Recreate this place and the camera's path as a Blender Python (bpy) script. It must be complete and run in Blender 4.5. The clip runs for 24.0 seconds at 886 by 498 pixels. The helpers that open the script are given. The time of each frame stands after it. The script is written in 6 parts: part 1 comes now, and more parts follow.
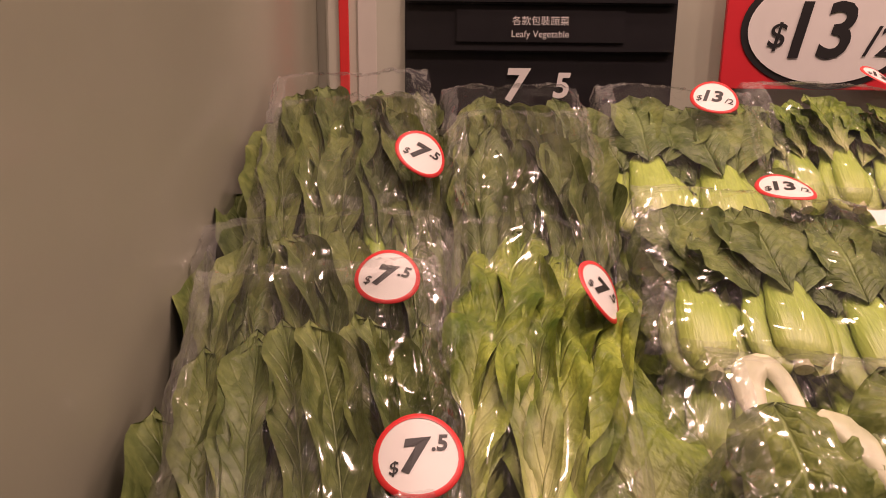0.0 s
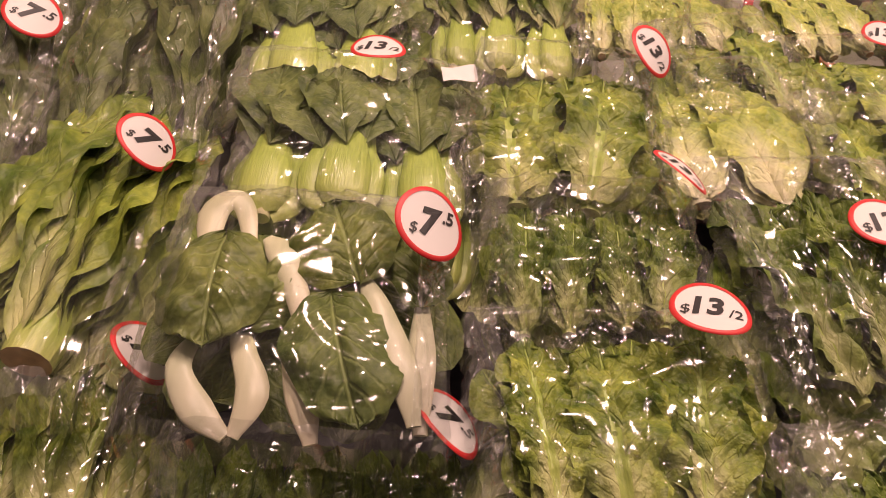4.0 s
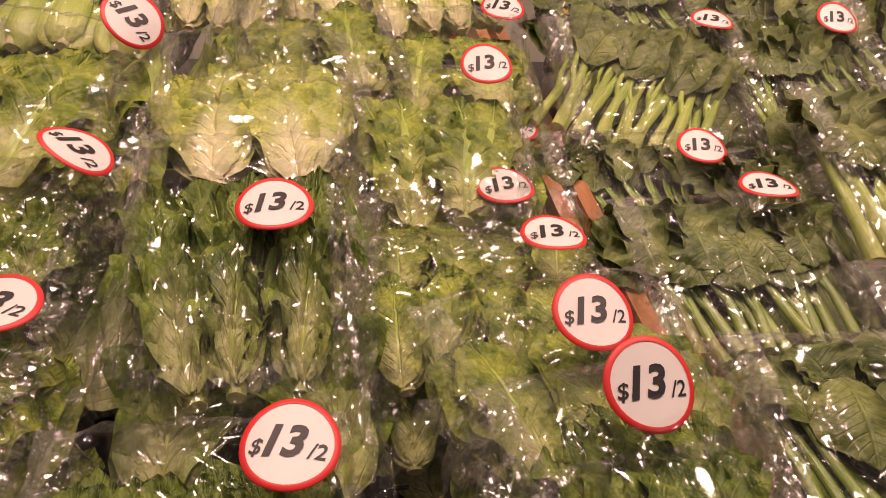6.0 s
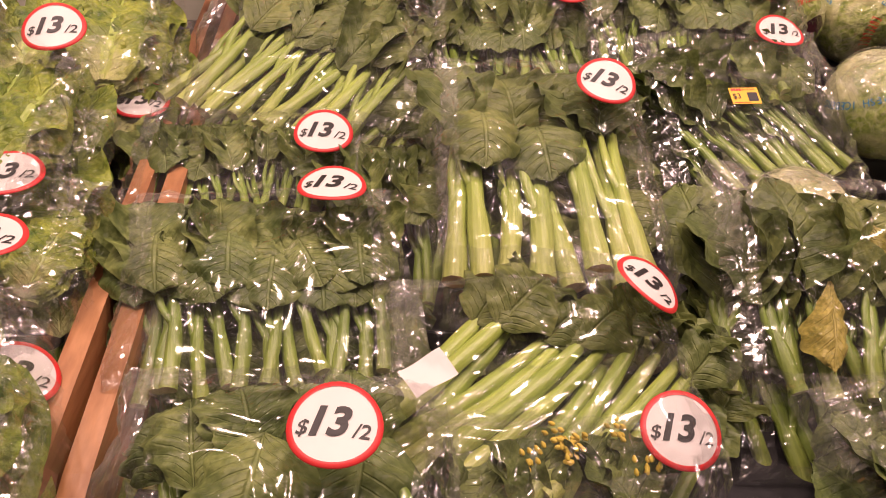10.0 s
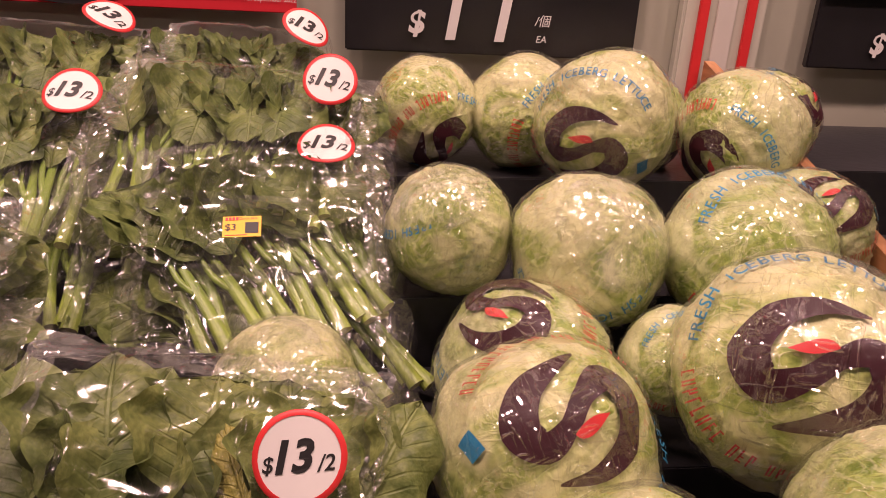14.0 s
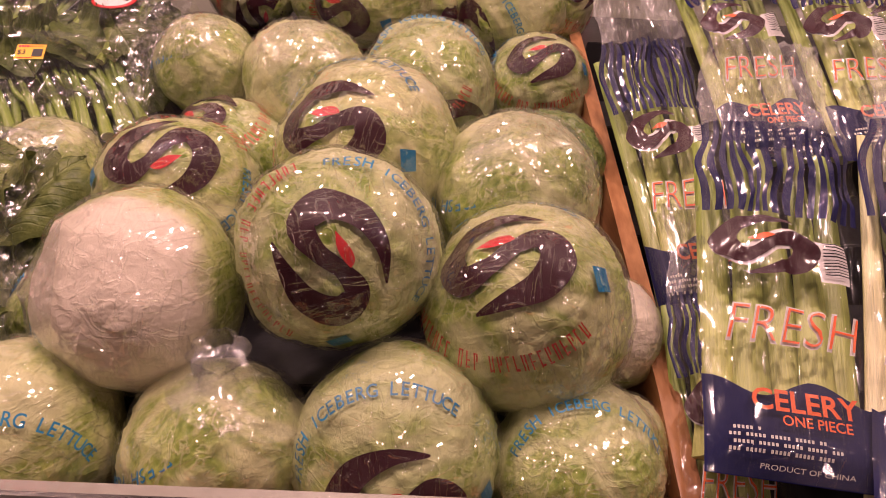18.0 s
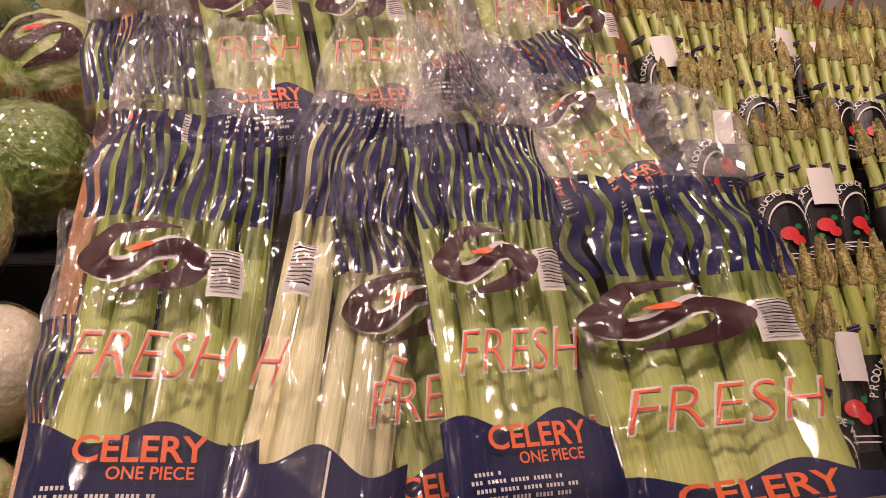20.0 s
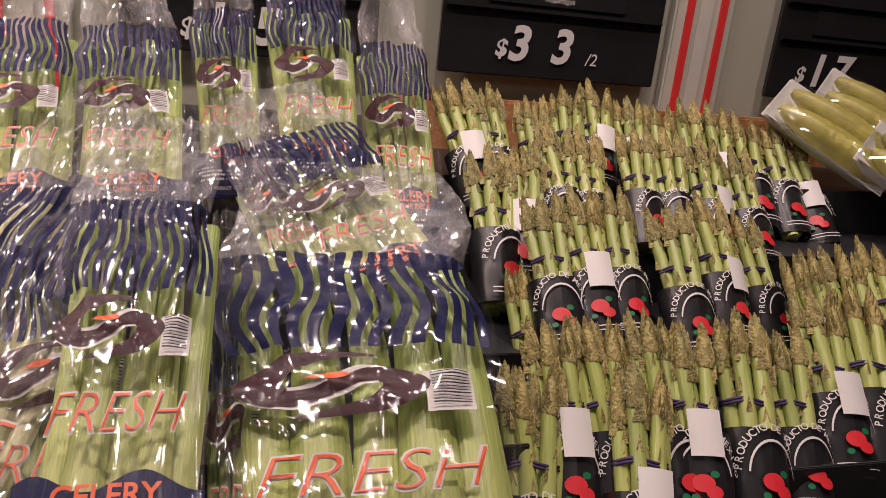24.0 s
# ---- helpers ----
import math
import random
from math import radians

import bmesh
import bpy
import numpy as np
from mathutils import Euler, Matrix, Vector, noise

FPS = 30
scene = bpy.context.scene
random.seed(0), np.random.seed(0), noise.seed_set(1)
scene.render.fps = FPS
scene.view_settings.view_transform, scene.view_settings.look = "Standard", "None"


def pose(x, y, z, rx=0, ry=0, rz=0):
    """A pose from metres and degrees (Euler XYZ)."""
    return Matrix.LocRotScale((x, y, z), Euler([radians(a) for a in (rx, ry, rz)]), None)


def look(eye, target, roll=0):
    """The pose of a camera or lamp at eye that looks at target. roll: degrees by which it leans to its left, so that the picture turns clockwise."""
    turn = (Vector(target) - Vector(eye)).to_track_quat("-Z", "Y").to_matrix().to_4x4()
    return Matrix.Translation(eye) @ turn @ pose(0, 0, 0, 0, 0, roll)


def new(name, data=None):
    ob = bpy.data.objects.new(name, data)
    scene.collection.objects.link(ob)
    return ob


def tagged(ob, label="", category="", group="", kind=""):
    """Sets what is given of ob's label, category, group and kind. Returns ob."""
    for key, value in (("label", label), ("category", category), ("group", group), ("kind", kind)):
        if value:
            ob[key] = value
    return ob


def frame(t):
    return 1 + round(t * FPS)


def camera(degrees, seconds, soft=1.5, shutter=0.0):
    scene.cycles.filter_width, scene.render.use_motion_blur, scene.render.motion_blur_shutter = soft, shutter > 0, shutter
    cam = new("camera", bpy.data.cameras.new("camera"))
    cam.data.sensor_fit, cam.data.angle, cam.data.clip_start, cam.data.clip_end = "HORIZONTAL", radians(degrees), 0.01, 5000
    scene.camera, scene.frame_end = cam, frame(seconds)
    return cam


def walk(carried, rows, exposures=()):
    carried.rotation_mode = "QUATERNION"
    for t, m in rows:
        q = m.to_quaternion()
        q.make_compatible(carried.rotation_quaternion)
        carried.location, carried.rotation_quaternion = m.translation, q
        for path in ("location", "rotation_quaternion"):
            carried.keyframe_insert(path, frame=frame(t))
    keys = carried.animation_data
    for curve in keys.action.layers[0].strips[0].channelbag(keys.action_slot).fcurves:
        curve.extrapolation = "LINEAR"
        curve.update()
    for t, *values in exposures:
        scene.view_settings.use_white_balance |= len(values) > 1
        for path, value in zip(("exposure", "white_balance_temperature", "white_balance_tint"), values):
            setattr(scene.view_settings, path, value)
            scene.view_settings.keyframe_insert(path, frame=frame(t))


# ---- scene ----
# The walk
PATH = [
    (0.0, (0.3237, 0.1091, 1.2787), (0.3072, 1.0771, 1.0281), 0.62),
    (0.5, (0.4160, 0.0514, 1.2897), (0.4054, 1.0160, 1.0260), -0.03),
    (1.0, (0.4582, 0.0190, 1.2753), (0.4616, 0.9700, 0.9661), -0.54),
    (1.5, (0.4549, -0.0010, 1.2760), (0.4660, 0.9485, 0.9625), -0.24),
    (3.5, (0.5391, -0.0033, 1.2562), (0.5811, 0.9235, 0.8829), 0.47),
    (4.0, (0.6059, 0.0510, 1.2641), (0.6804, 0.9709, 0.8792), 1.44),
    (4.5, (0.6830, 0.0936, 1.2634), (0.7855, 1.0087, 0.8736), 1.53),
    (5.0, (0.7980, 0.0571, 1.2688), (0.9106, 0.9687, 0.8735), 1.49),
    (5.5, (0.8984, 0.0169, 1.2644), (1.0332, 0.9241, 0.8660), 1.91),
    (6.0, (0.9819, 0.0528, 1.2577), (1.1291, 0.9566, 0.8558), 2.08),
    (6.5, (1.0467, 0.1014, 1.2656), (1.2202, 1.0044, 0.8727), 2.55),
    (7.0, (1.1513, 0.0726, 1.2824), (1.3190, 0.9884, 0.9174), 3.71),
    (7.5, (1.2327, 0.0370, 1.2787), (1.3416, 0.9702, 0.9364), 4.62),
    (8.0, (1.2713, 0.0285, 1.2667), (1.3773, 0.9629, 0.9266), 4.21),
    (8.5, (1.2893, 0.0305, 1.2488), (1.3906, 0.9387, 0.8428), 3.20),
    (9.0, (1.2896, 0.0284, 1.2498), (1.3855, 0.9266, 0.8209), 2.83),
    (9.5, (1.3169, 0.0436, 1.2548), (1.4110, 0.9375, 0.8164), 2.84),
    (10.0, (1.3685, 0.1058, 1.2637), (1.4790, 0.9920, 0.8138), 3.40),
    (10.5, (1.4140, 0.1584, 1.2623), (1.5525, 1.0400, 0.8109), 2.84),
    (11.0, (1.4646, 0.1699, 1.2544), (1.6046, 1.0490, 0.7988), 1.53),
    (11.5, (1.5599, 0.1478, 1.2733), (1.7025, 1.0202, 0.8057), 2.12),
    (13.5, (1.7466, 0.2059, 1.2951), (1.8603, 1.1230, 0.9131), 2.73),
    (14.0, (1.8125, 0.2147, 1.2952), (1.9368, 1.1364, 0.9276), 3.16),
    (14.5, (1.9014, 0.1623, 1.2663), (1.9626, 1.0880, 0.8930), 4.13),
    (15.0, (1.9183, 0.1335, 1.2557), (1.8796, 1.0451, 0.8464), 2.03),
    (15.5, (1.9274, 0.1022, 1.2563), (1.9618, 1.0099, 0.8380), 3.22),
    (16.0, (1.9044, 0.0680, 1.2542), (1.9448, 0.9724, 0.8294), 3.07),
    (16.5, (1.9002, 0.0519, 1.2552), (1.9455, 0.9522, 0.8222), 3.14),
    (17.0, (1.9634, 0.0346, 1.2618), (2.0030, 0.9331, 0.8248), 3.06),
    (17.5, (2.0535, 0.0139, 1.2625), (2.0685, 0.9111, 0.8212), 2.68),
    (18.0, (2.1448, 0.0048, 1.2625), (2.1605, 0.9033, 0.8238), 3.02),
    (18.5, (2.2184, 0.0026, 1.2601), (2.3292, 0.8990, 0.8308), 4.43),
    (19.0, (2.2827, 0.0170, 1.2547), (2.5007, 0.8999, 0.8388), 5.03),
    (19.5, (2.3628, 0.0659, 1.2613), (2.6509, 0.9279, 0.8444), 6.84),
    (21.5, (2.5284, -0.0438, 1.2514), (2.6191, 0.8339, 0.7809), 2.56),
    (22.0, (2.5244, -0.0553, 1.2811), (2.6084, 0.8568, 0.8799), 3.05),
    (22.5, (2.5252, -0.0479, 1.2986), (2.5974, 0.8979, 0.9821), 3.14),
    (23.0, (2.5370, -0.0472, 1.2999), (2.6021, 0.9123, 1.0260), 3.27),
    (23.5, (2.5777, -0.0497, 1.2872), (2.6813, 0.9087, 1.0213), 4.01),
    (24.0, (2.6495, -0.0287, 1.2681), (2.9162, 0.8862, 0.9652), 5.73),
]
cam = camera(62.21, 24.0, soft=0.8)
walk(cam, [(t, look(eye, aim, roll)) for t, eye, aim, roll in PATH],
     exposures=[(0.0, -0.15, 6500, 17), (0.8, 0.02, 6450, 15), (3.5, -0.20, 6350, 15), (5.0, -0.34, 6500, 16), (6.5, -0.34, 6450, 15), (8.5, -0.36, 6250, 12), (10.0, -0.16, 6200, 17), (14.0, -0.17, 6250, 24), (15.0, -0.28, 6350, 20), (16.0, -0.40, 6400, 26), (17.0, -0.36, 6400, 36), (19.5, -0.40, 6150, 14), (21.5, -0.40, 5450, 0), (24.0, -0.36, 5350, 1)])

# World and lamps: warm shop light from ceiling spots over the aisle
world = bpy.data.worlds.new("world")
scene.world = world
world.use_nodes = True
world.node_tree.nodes["Background"].inputs["Color"].default_value = (1.0, 0.68, 0.48, 1)
world.node_tree.nodes["Background"].inputs["Strength"].default_value = 0.02

LAMP_COLOR = (1.0, 0.67, 0.54)


def ceiling_lamp(x, y, z, aim, power, size):
    data = bpy.data.lights.new("spot_lamp", "AREA")
    data.shape, data.size, data.energy, data.color = "DISK", size, power, LAMP_COLOR
    data.spread = radians(150)
    ob = new("spot_lamp", data)
    ob.matrix_world = look((x, y, z), aim)
    return ob


LAMPS = [(0.35, 0.26), (0.95, 0.38), (1.55, 0.34), (2.2, 0.40), (2.8, 0.32), (3.5, 0.38)]
for lx, ly in LAMPS:
    ceiling_lamp(lx, ly, 2.72, (lx, 0.75, 1.0), 9, 0.12)
for lx in (0.6, 1.9, 3.3):
    ceiling_lamp(lx, 0.85, 2.72, (lx, 0.85, 1.0), 8, 0.12)
for lx in (0.5, 2.0, 3.5):
    ceiling_lamp(lx, -1.7, 2.72, (lx, -1.5, 0.0), 6, 0.2)


# ---- materials ----
def shader(name):
    m = bpy.data.materials.new(name)
    m.use_nodes = True
    t = m.node_tree
    return m, t, t.nodes["Principled BSDF"]


def ramp(t, fac, stops):
    r = t.nodes.new("ShaderNodeValToRGB")
    while len(r.color_ramp.elements) < len(stops):
        r.color_ramp.elements.new(0.5)
    for e, (p, c) in zip(r.color_ramp.elements, stops):
        e.position, e.color = p, (*c, 1)
    t.links.new(fac, r.inputs["Fac"])
    return r.outputs["Color"]


def tex(t, kind, scale, detail=3.0, coords="Object", stretch=None, turn=0):
    n = t.nodes.new("ShaderNodeTex" + kind)
    c = t.nodes.new("ShaderNodeTexCoord")
    out = c.outputs[coords]
    if stretch:
        mp = t.nodes.new("ShaderNodeMapping")
        mp.inputs["Scale"].default_value = stretch
        mp.inputs["Rotation"].default_value = (0, 0, radians(turn))
        t.links.new(out, mp.inputs["Vector"])
        out = mp.outputs["Vector"]
    t.links.new(out, n.inputs["Vector"])
    n.inputs["Scale"].default_value = scale
    if kind == "Noise":
        n.inputs["Detail"].default_value = detail
    return n


def bump(t, height, strength, distance, target):
    b = t.nodes.new("ShaderNodeBump")
    b.inputs["Strength"].default_value, b.inputs["Distance"].default_value = strength, distance
    t.links.new(height, b.inputs["Height"])
    t.links.new(b.outputs["Normal"], target)
    return b


def mix_color(t, fac, a, b, mode="MIX"):
    m = t.nodes.new("ShaderNodeMix")
    m.data_type, m.blend_type = "RGBA", mode
    for sock, v in ((m.inputs["Factor"], fac), (m.inputs[6], a), (m.inputs[7], b)):
        if hasattr(v, "is_linked"):
            t.links.new(v, sock)
        elif isinstance(v, tuple):
            sock.default_value = (*v, 1)
        else:
            sock.default_value = v
    return m.outputs[2]


def plain(name, color, rough=0.5, metal=0.0, grain=30.0, vary=0.12, relief=0.1, coat=0.0):
    m, t, p = shader(name)
    n = tex(t, "Noise", grain, 5)
    n2 = tex(t, "Noise", grain * 0.12, 2)
    lo = tuple(c * (1 - vary) for c in color)
    hi = tuple(min(1, c * (1 + vary)) for c in color)
    a = ramp(t, n.outputs["Fac"], [(0.3, lo), (0.7, hi)])
    b = ramp(t, n2.outputs["Fac"], [(0.3, lo), (0.7, hi)])
    t.links.new(mix_color(t, 0.5, a, b), p.inputs["Base Color"])
    p.inputs["Roughness"].default_value, p.inputs["Metallic"].default_value = rough, metal
    p.inputs["Coat Weight"].default_value = coat
    if relief:
        bump(t, n.outputs["Fac"], relief, 0.002, p.inputs["Normal"])
    return m


def math_node(t, op, a, b=0.0, clamp=False):
    n = t.nodes.new("ShaderNodeMath")
    n.operation, n.use_clamp = op, clamp
    for k, v in enumerate((a, b)):
        if hasattr(v, "is_linked"):
            t.links.new(v, n.inputs[k])
        else:
            n.inputs[k].default_value = v
    return n.outputs[0]


def fade(t, v, lo, hi):
    """1 where v is under lo, 0 where it is over hi."""
    r = t.nodes.new("ShaderNodeMapRange")
    r.interpolation_type = "SMOOTHSTEP"
    r.inputs["From Min"].default_value, r.inputs["From Max"].default_value = lo, hi
    r.inputs["To Min"].default_value, r.inputs["To Max"].default_value = 1.0, 0.0
    t.links.new(v, r.inputs["Value"])
    return r.outputs["Result"]


def leaf_material(name, dark, light, rough=0.42, scale=9.0, vein=0.16, crinkle=0.005, pale=1.8, veins=10.0, foot=0.0, foot_color=(0.66, 0.66, 0.34), foot_span=(0.22, 0.85)):
    """Leaf tissue: soft blotches, a pale midrib with side veins, and each leaf a little apart in tone."""
    m, t, p = shader(name)
    n = tex(t, "Noise", scale, 3)
    n.inputs["Distortion"].default_value = 0.6
    info = t.nodes.new("ShaderNodeObjectInfo")
    geo = t.nodes.new("ShaderNodeNewGeometry")
    base = ramp(t, n.outputs["Fac"], [(0.3, dark), (0.7, light)])
    rnd = ramp(t, info.outputs["Random"], [(0.0, (0.80, 0.84, 0.80)), (1.0, (1.12, 1.08, 0.95))])
    isl = ramp(t, geo.outputs["Random Per Island"], [(0.0, (0.66, 0.70, 0.62)), (0.5, (0.98, 1.0, 0.95)), (1.0, (1.30, 1.26, 1.18))])
    col = mix_color(t, 1.0, mix_color(t, 1.0, base, rnd, "MULTIPLY"), isl, "MULTIPLY")
    grain = tex(t, "Noise", scale * 6.0, 4)
    col = mix_color(t, 1.0, col, ramp(t, grain.outputs["Fac"], [(0.32, (0.74, 0.78, 0.70)), (0.68, (1.22, 1.18, 1.15))]), "MULTIPLY")
    at = t.nodes.new("ShaderNodeAttribute")
    at.attribute_name = "leaf"
    sep = t.nodes.new("ShaderNodeSeparateXYZ")
    t.links.new(at.outputs["Vector"], sep.inputs[0])
    across = math_node(t, "ABSOLUTE", sep.outputs["X"])
    wob = math_node(t, "MULTIPLY", n.outputs["Fac"], 0.5)
    run = math_node(t, "SUBTRACT", math_node(t, "MULTIPLY", sep.outputs["Y"], veins), math_node(t, "MULTIPLY", across, 2.4))
    run = math_node(t, "ADD", run, wob)
    off = math_node(t, "ABSOLUTE", math_node(t, "SUBTRACT", math_node(t, "FRACT", run), 0.5))
    side = math_node(t, "MULTIPLY", fade(t, off, 0.01, 0.15), fade(t, across, 0.25, 1.0))
    line = math_node(t, "MAXIMUM", math_node(t, "MULTIPLY", side, 0.6), fade(t, across, 0.02, 0.075))
    line = math_node(t, "MULTIPLY", line, sep.outputs["Z"])
    rib = tuple(min(0.75, c * pale + 0.02) for c in light)
    if foot:
        # blanched tissue towards the foot and along the broad midrib
        low = math_node(t, "ADD", sep.outputs["Y"], math_node(t, "MULTIPLY", across, 0.35))
        low = math_node(t, "ADD", low, math_node(t, "MULTIPLY", n.outputs["Fac"], 0.35))
        low = math_node(t, "MULTIPLY", fade(t, low, *foot_span), sep.outputs["Z"])
        col = mix_color(t, math_node(t, "MULTIPLY", low, foot), col, foot_color)
    t.links.new(mix_color(t, math_node(t, "MULTIPLY", line, vein), col, rib), p.inputs["Base Color"])
    p.inputs["Roughness"].default_value = rough
    p.inputs["Specular IOR Level"].default_value = 0.25
    fine = tex(t, "Noise", scale * 2.0, 3)
    tall = math_node(t, "SUBTRACT", fine.outputs["Fac"], math_node(t, "MULTIPLY", line, 0.35))
    bump(t, tall, 0.6, crinkle, p.inputs["Normal"])
    return m


def stalk_material(name, low, high, split=0.45, streak=70.0):
    """Stalk: from its cut foot to its leafy end, with fibres along it."""
    m, t, p = shader(name)
    c = t.nodes.new("ShaderNodeTexCoord")
    sep = t.nodes.new("ShaderNodeSeparateXYZ")
    t.links.new(c.outputs["Generated"], sep.inputs[0])
    grad = ramp(t, sep.outputs["Y"], [(0.02, low), (split, high)])
    n = tex(t, "Noise", streak, 3, stretch=(1.0, 0.06, 1.0))
    f = ramp(t, n.outputs["Fac"], [(0.3, (0.78, 0.82, 0.72)), (0.7, (1.12, 1.1, 1.08))])
    info = t.nodes.new("ShaderNodeObjectInfo")
    rnd = ramp(t, info.outputs["Random"], [(0.0, (0.82, 0.84, 0.8)), (1.0, (1.1, 1.06, 1.0))])
    t.links.new(mix_color(t, 1.0, mix_color(t, 1.0, grad, f, "MULTIPLY"), rnd, "MULTIPLY"), p.inputs["Base Color"])
    p.inputs["Roughness"].default_value = 0.35
    bump(t, n.outputs["Fac"], 0.35, 0.002, p.inputs["Normal"])
    return m


def film_material(name, haze, gloss, rough, wrinkle, tint=(1, 1, 1), cells=1.0, streak=22.0, patch=(0.44, 0.62), run=0.05, facets=0.0, facet_size=16.0, crease=0.035, swirl_by=0.7):
    """Clear plastic film: mostly see-through, hazy in patches, with glossy creases and small crumpled facets."""
    m = bpy.data.materials.new(name)
    m.use_nodes = True
    t = m.node_tree
    t.nodes.remove(t.nodes["Principled BSDF"])
    out = t.nodes["Material Output"]
    clear = t.nodes.new("ShaderNodeBsdfTransparent")
    clear.inputs["Color"].default_value = (*tint, 1)
    milk = t.nodes.new("ShaderNodeBsdfDiffuse")
    milk.inputs["Color"].default_value = (0.85, 0.85, 0.85, 1)
    shine = t.nodes.new("ShaderNodeBsdfGlossy")
    shine.inputs["Roughness"].default_value = rough
    n = tex(t, "Noise", streak, 0.0, stretch=(1.0, run, 0.3))
    n.inputs["Distortion"].default_value = swirl_by
    cross = tex(t, "Noise", streak * 0.8, 0.5, stretch=(0.3, 1.0, 0.3), turn=35)
    info = t.nodes.new("ShaderNodeObjectInfo")
    swing = t.nodes.new("ShaderNodeMath")
    swing.operation = "MULTIPLY_ADD"
    swing.inputs[1].default_value, swing.inputs[2].default_value = 2.2, -1.1
    t.links.new(info.outputs["Random"], swing.inputs[0])
    turned = t.nodes.new("ShaderNodeCombineXYZ")
    t.links.new(swing.outputs[0], turned.inputs["Z"])
    t.links.new(turned.outputs[0], n.inputs["Vector"].links[0].from_node.inputs["Rotation"])
    n2 = tex(t, "Noise", 1.6, 0.0)
    where = tex(t, "Noise", 2.6, 2.0)
    mask = math_node(t, "SUBTRACT", 1.0, fade(t, where.outputs["Fac"], *patch))
    # rounded creases: thin raised lines along which a lamp's image draws out
    lines = [fade(t, math_node(t, "ABSOLUTE", math_node(t, "SUBTRACT", q.outputs["Fac"], 0.5)), 0.0, width) for q, width in ((n, crease), (cross, crease * 0.8))]
    ridge = math_node(t, "ADD", math_node(t, "MULTIPLY", lines[0], mask), math_node(t, "MULTIPLY", lines[1], math_node(t, "SUBTRACT", 1.0, mask)))
    tall = math_node(t, "ADD", math_node(t, "MULTIPLY", n2.outputs["Fac"], cells), math_node(t, "MULTIPLY", ridge, 0.45))
    b = bump(t, tall, 1.0, wrinkle, shine.inputs["Normal"])
    if facets:
        # each small cell of the film is tipped its own way, so that some catch a lamp
        warp = tex(t, "Noise", facet_size * 0.35, 1.0)
        bend = t.nodes.new("ShaderNodeVectorMath")
        bend.operation = "MULTIPLY_ADD"
        bend.inputs[1].default_value = (0.22, 0.22, 0.22)
        t.links.new(warp.outputs["Color"], bend.inputs[0])
        coord = t.nodes.new("ShaderNodeTexCoord")
        mp = t.nodes.new("ShaderNodeMapping")
        mp.inputs["Scale"].default_value = (1.0, 0.42, 1.0)
        t.links.new(turned.outputs[0], mp.inputs["Rotation"])
        t.links.new(coord.outputs["Object"], mp.inputs["Vector"])
        t.links.new(mp.outputs["Vector"], bend.inputs[2])
        cell = t.nodes.new("ShaderNodeTexVoronoi")
        cell.inputs["Scale"].default_value = facet_size
        t.links.new(bend.outputs[0], cell.inputs["Vector"])
        tip = t.nodes.new("ShaderNodeVectorMath")
        tip.operation = "SUBTRACT"
        tip.inputs[1].default_value = (0.5, 0.5, 0.5)
        t.links.new(cell.outputs["Color"], tip.inputs[0])
        amount = math_node(t, "MULTIPLY", math_node(t, "ADD", mask, 0.25), facets)
        part_tip = t.nodes.new("ShaderNodeVectorMath")
        part_tip.operation = "SCALE"
        t.links.new(tip.outputs[0], part_tip.inputs[0])
        t.links.new(amount, part_tip.inputs["Scale"])
        total = t.nodes.new("ShaderNodeVectorMath")
        t.links.new(b.outputs["Normal"], total.inputs[0])
        t.links.new(part_tip.outputs[0], total.inputs[1])
        unit = t.nodes.new("ShaderNodeVectorMath")
        unit.operation = "NORMALIZE"
        t.links.new(total.outputs[0], unit.inputs[0])
        t.links.new(unit.outputs[0], shine.inputs["Normal"])
    lw = t.nodes.new("ShaderNodeLayerWeight")
    lw.inputs["Blend"].default_value = 0.22
    t.links.new(b.outputs["Normal"], lw.inputs["Normal"])
    fac = t.nodes.new("ShaderNodeMath")
    fac.operation, fac.use_clamp = "MULTIPLY_ADD", True
    t.links.new(lw.outputs["Fresnel"], fac.inputs[0])
    fac.inputs[1].default_value, fac.inputs[2].default_value = 0.2, gloss
    m1 = t.nodes.new("ShaderNodeMixShader")
    veil = math_node(t, "SUBTRACT", 1.0, fade(t, n2.outputs["Fac"], 0.48, 0.68))
    t.links.new(math_node(t, "MULTIPLY", math_node(t, "ADD", math_node(t, "MULTIPLY", veil, 4.0), 1.0), haze), m1.inputs[0])
    t.links.new(clear.outputs[0], m1.inputs[1])
    t.links.new(milk.outputs[0], m1.inputs[2])
    m2 = t.nodes.new("ShaderNodeMixShader")
    t.links.new(fac.outputs[0], m2.inputs[0])
    t.links.new(m1.outputs[0], m2.inputs[1])
    t.links.new(shine.outputs[0], m2.inputs[2])
    t.links.new(m2.outputs[0], out.inputs["Surface"])
    return m


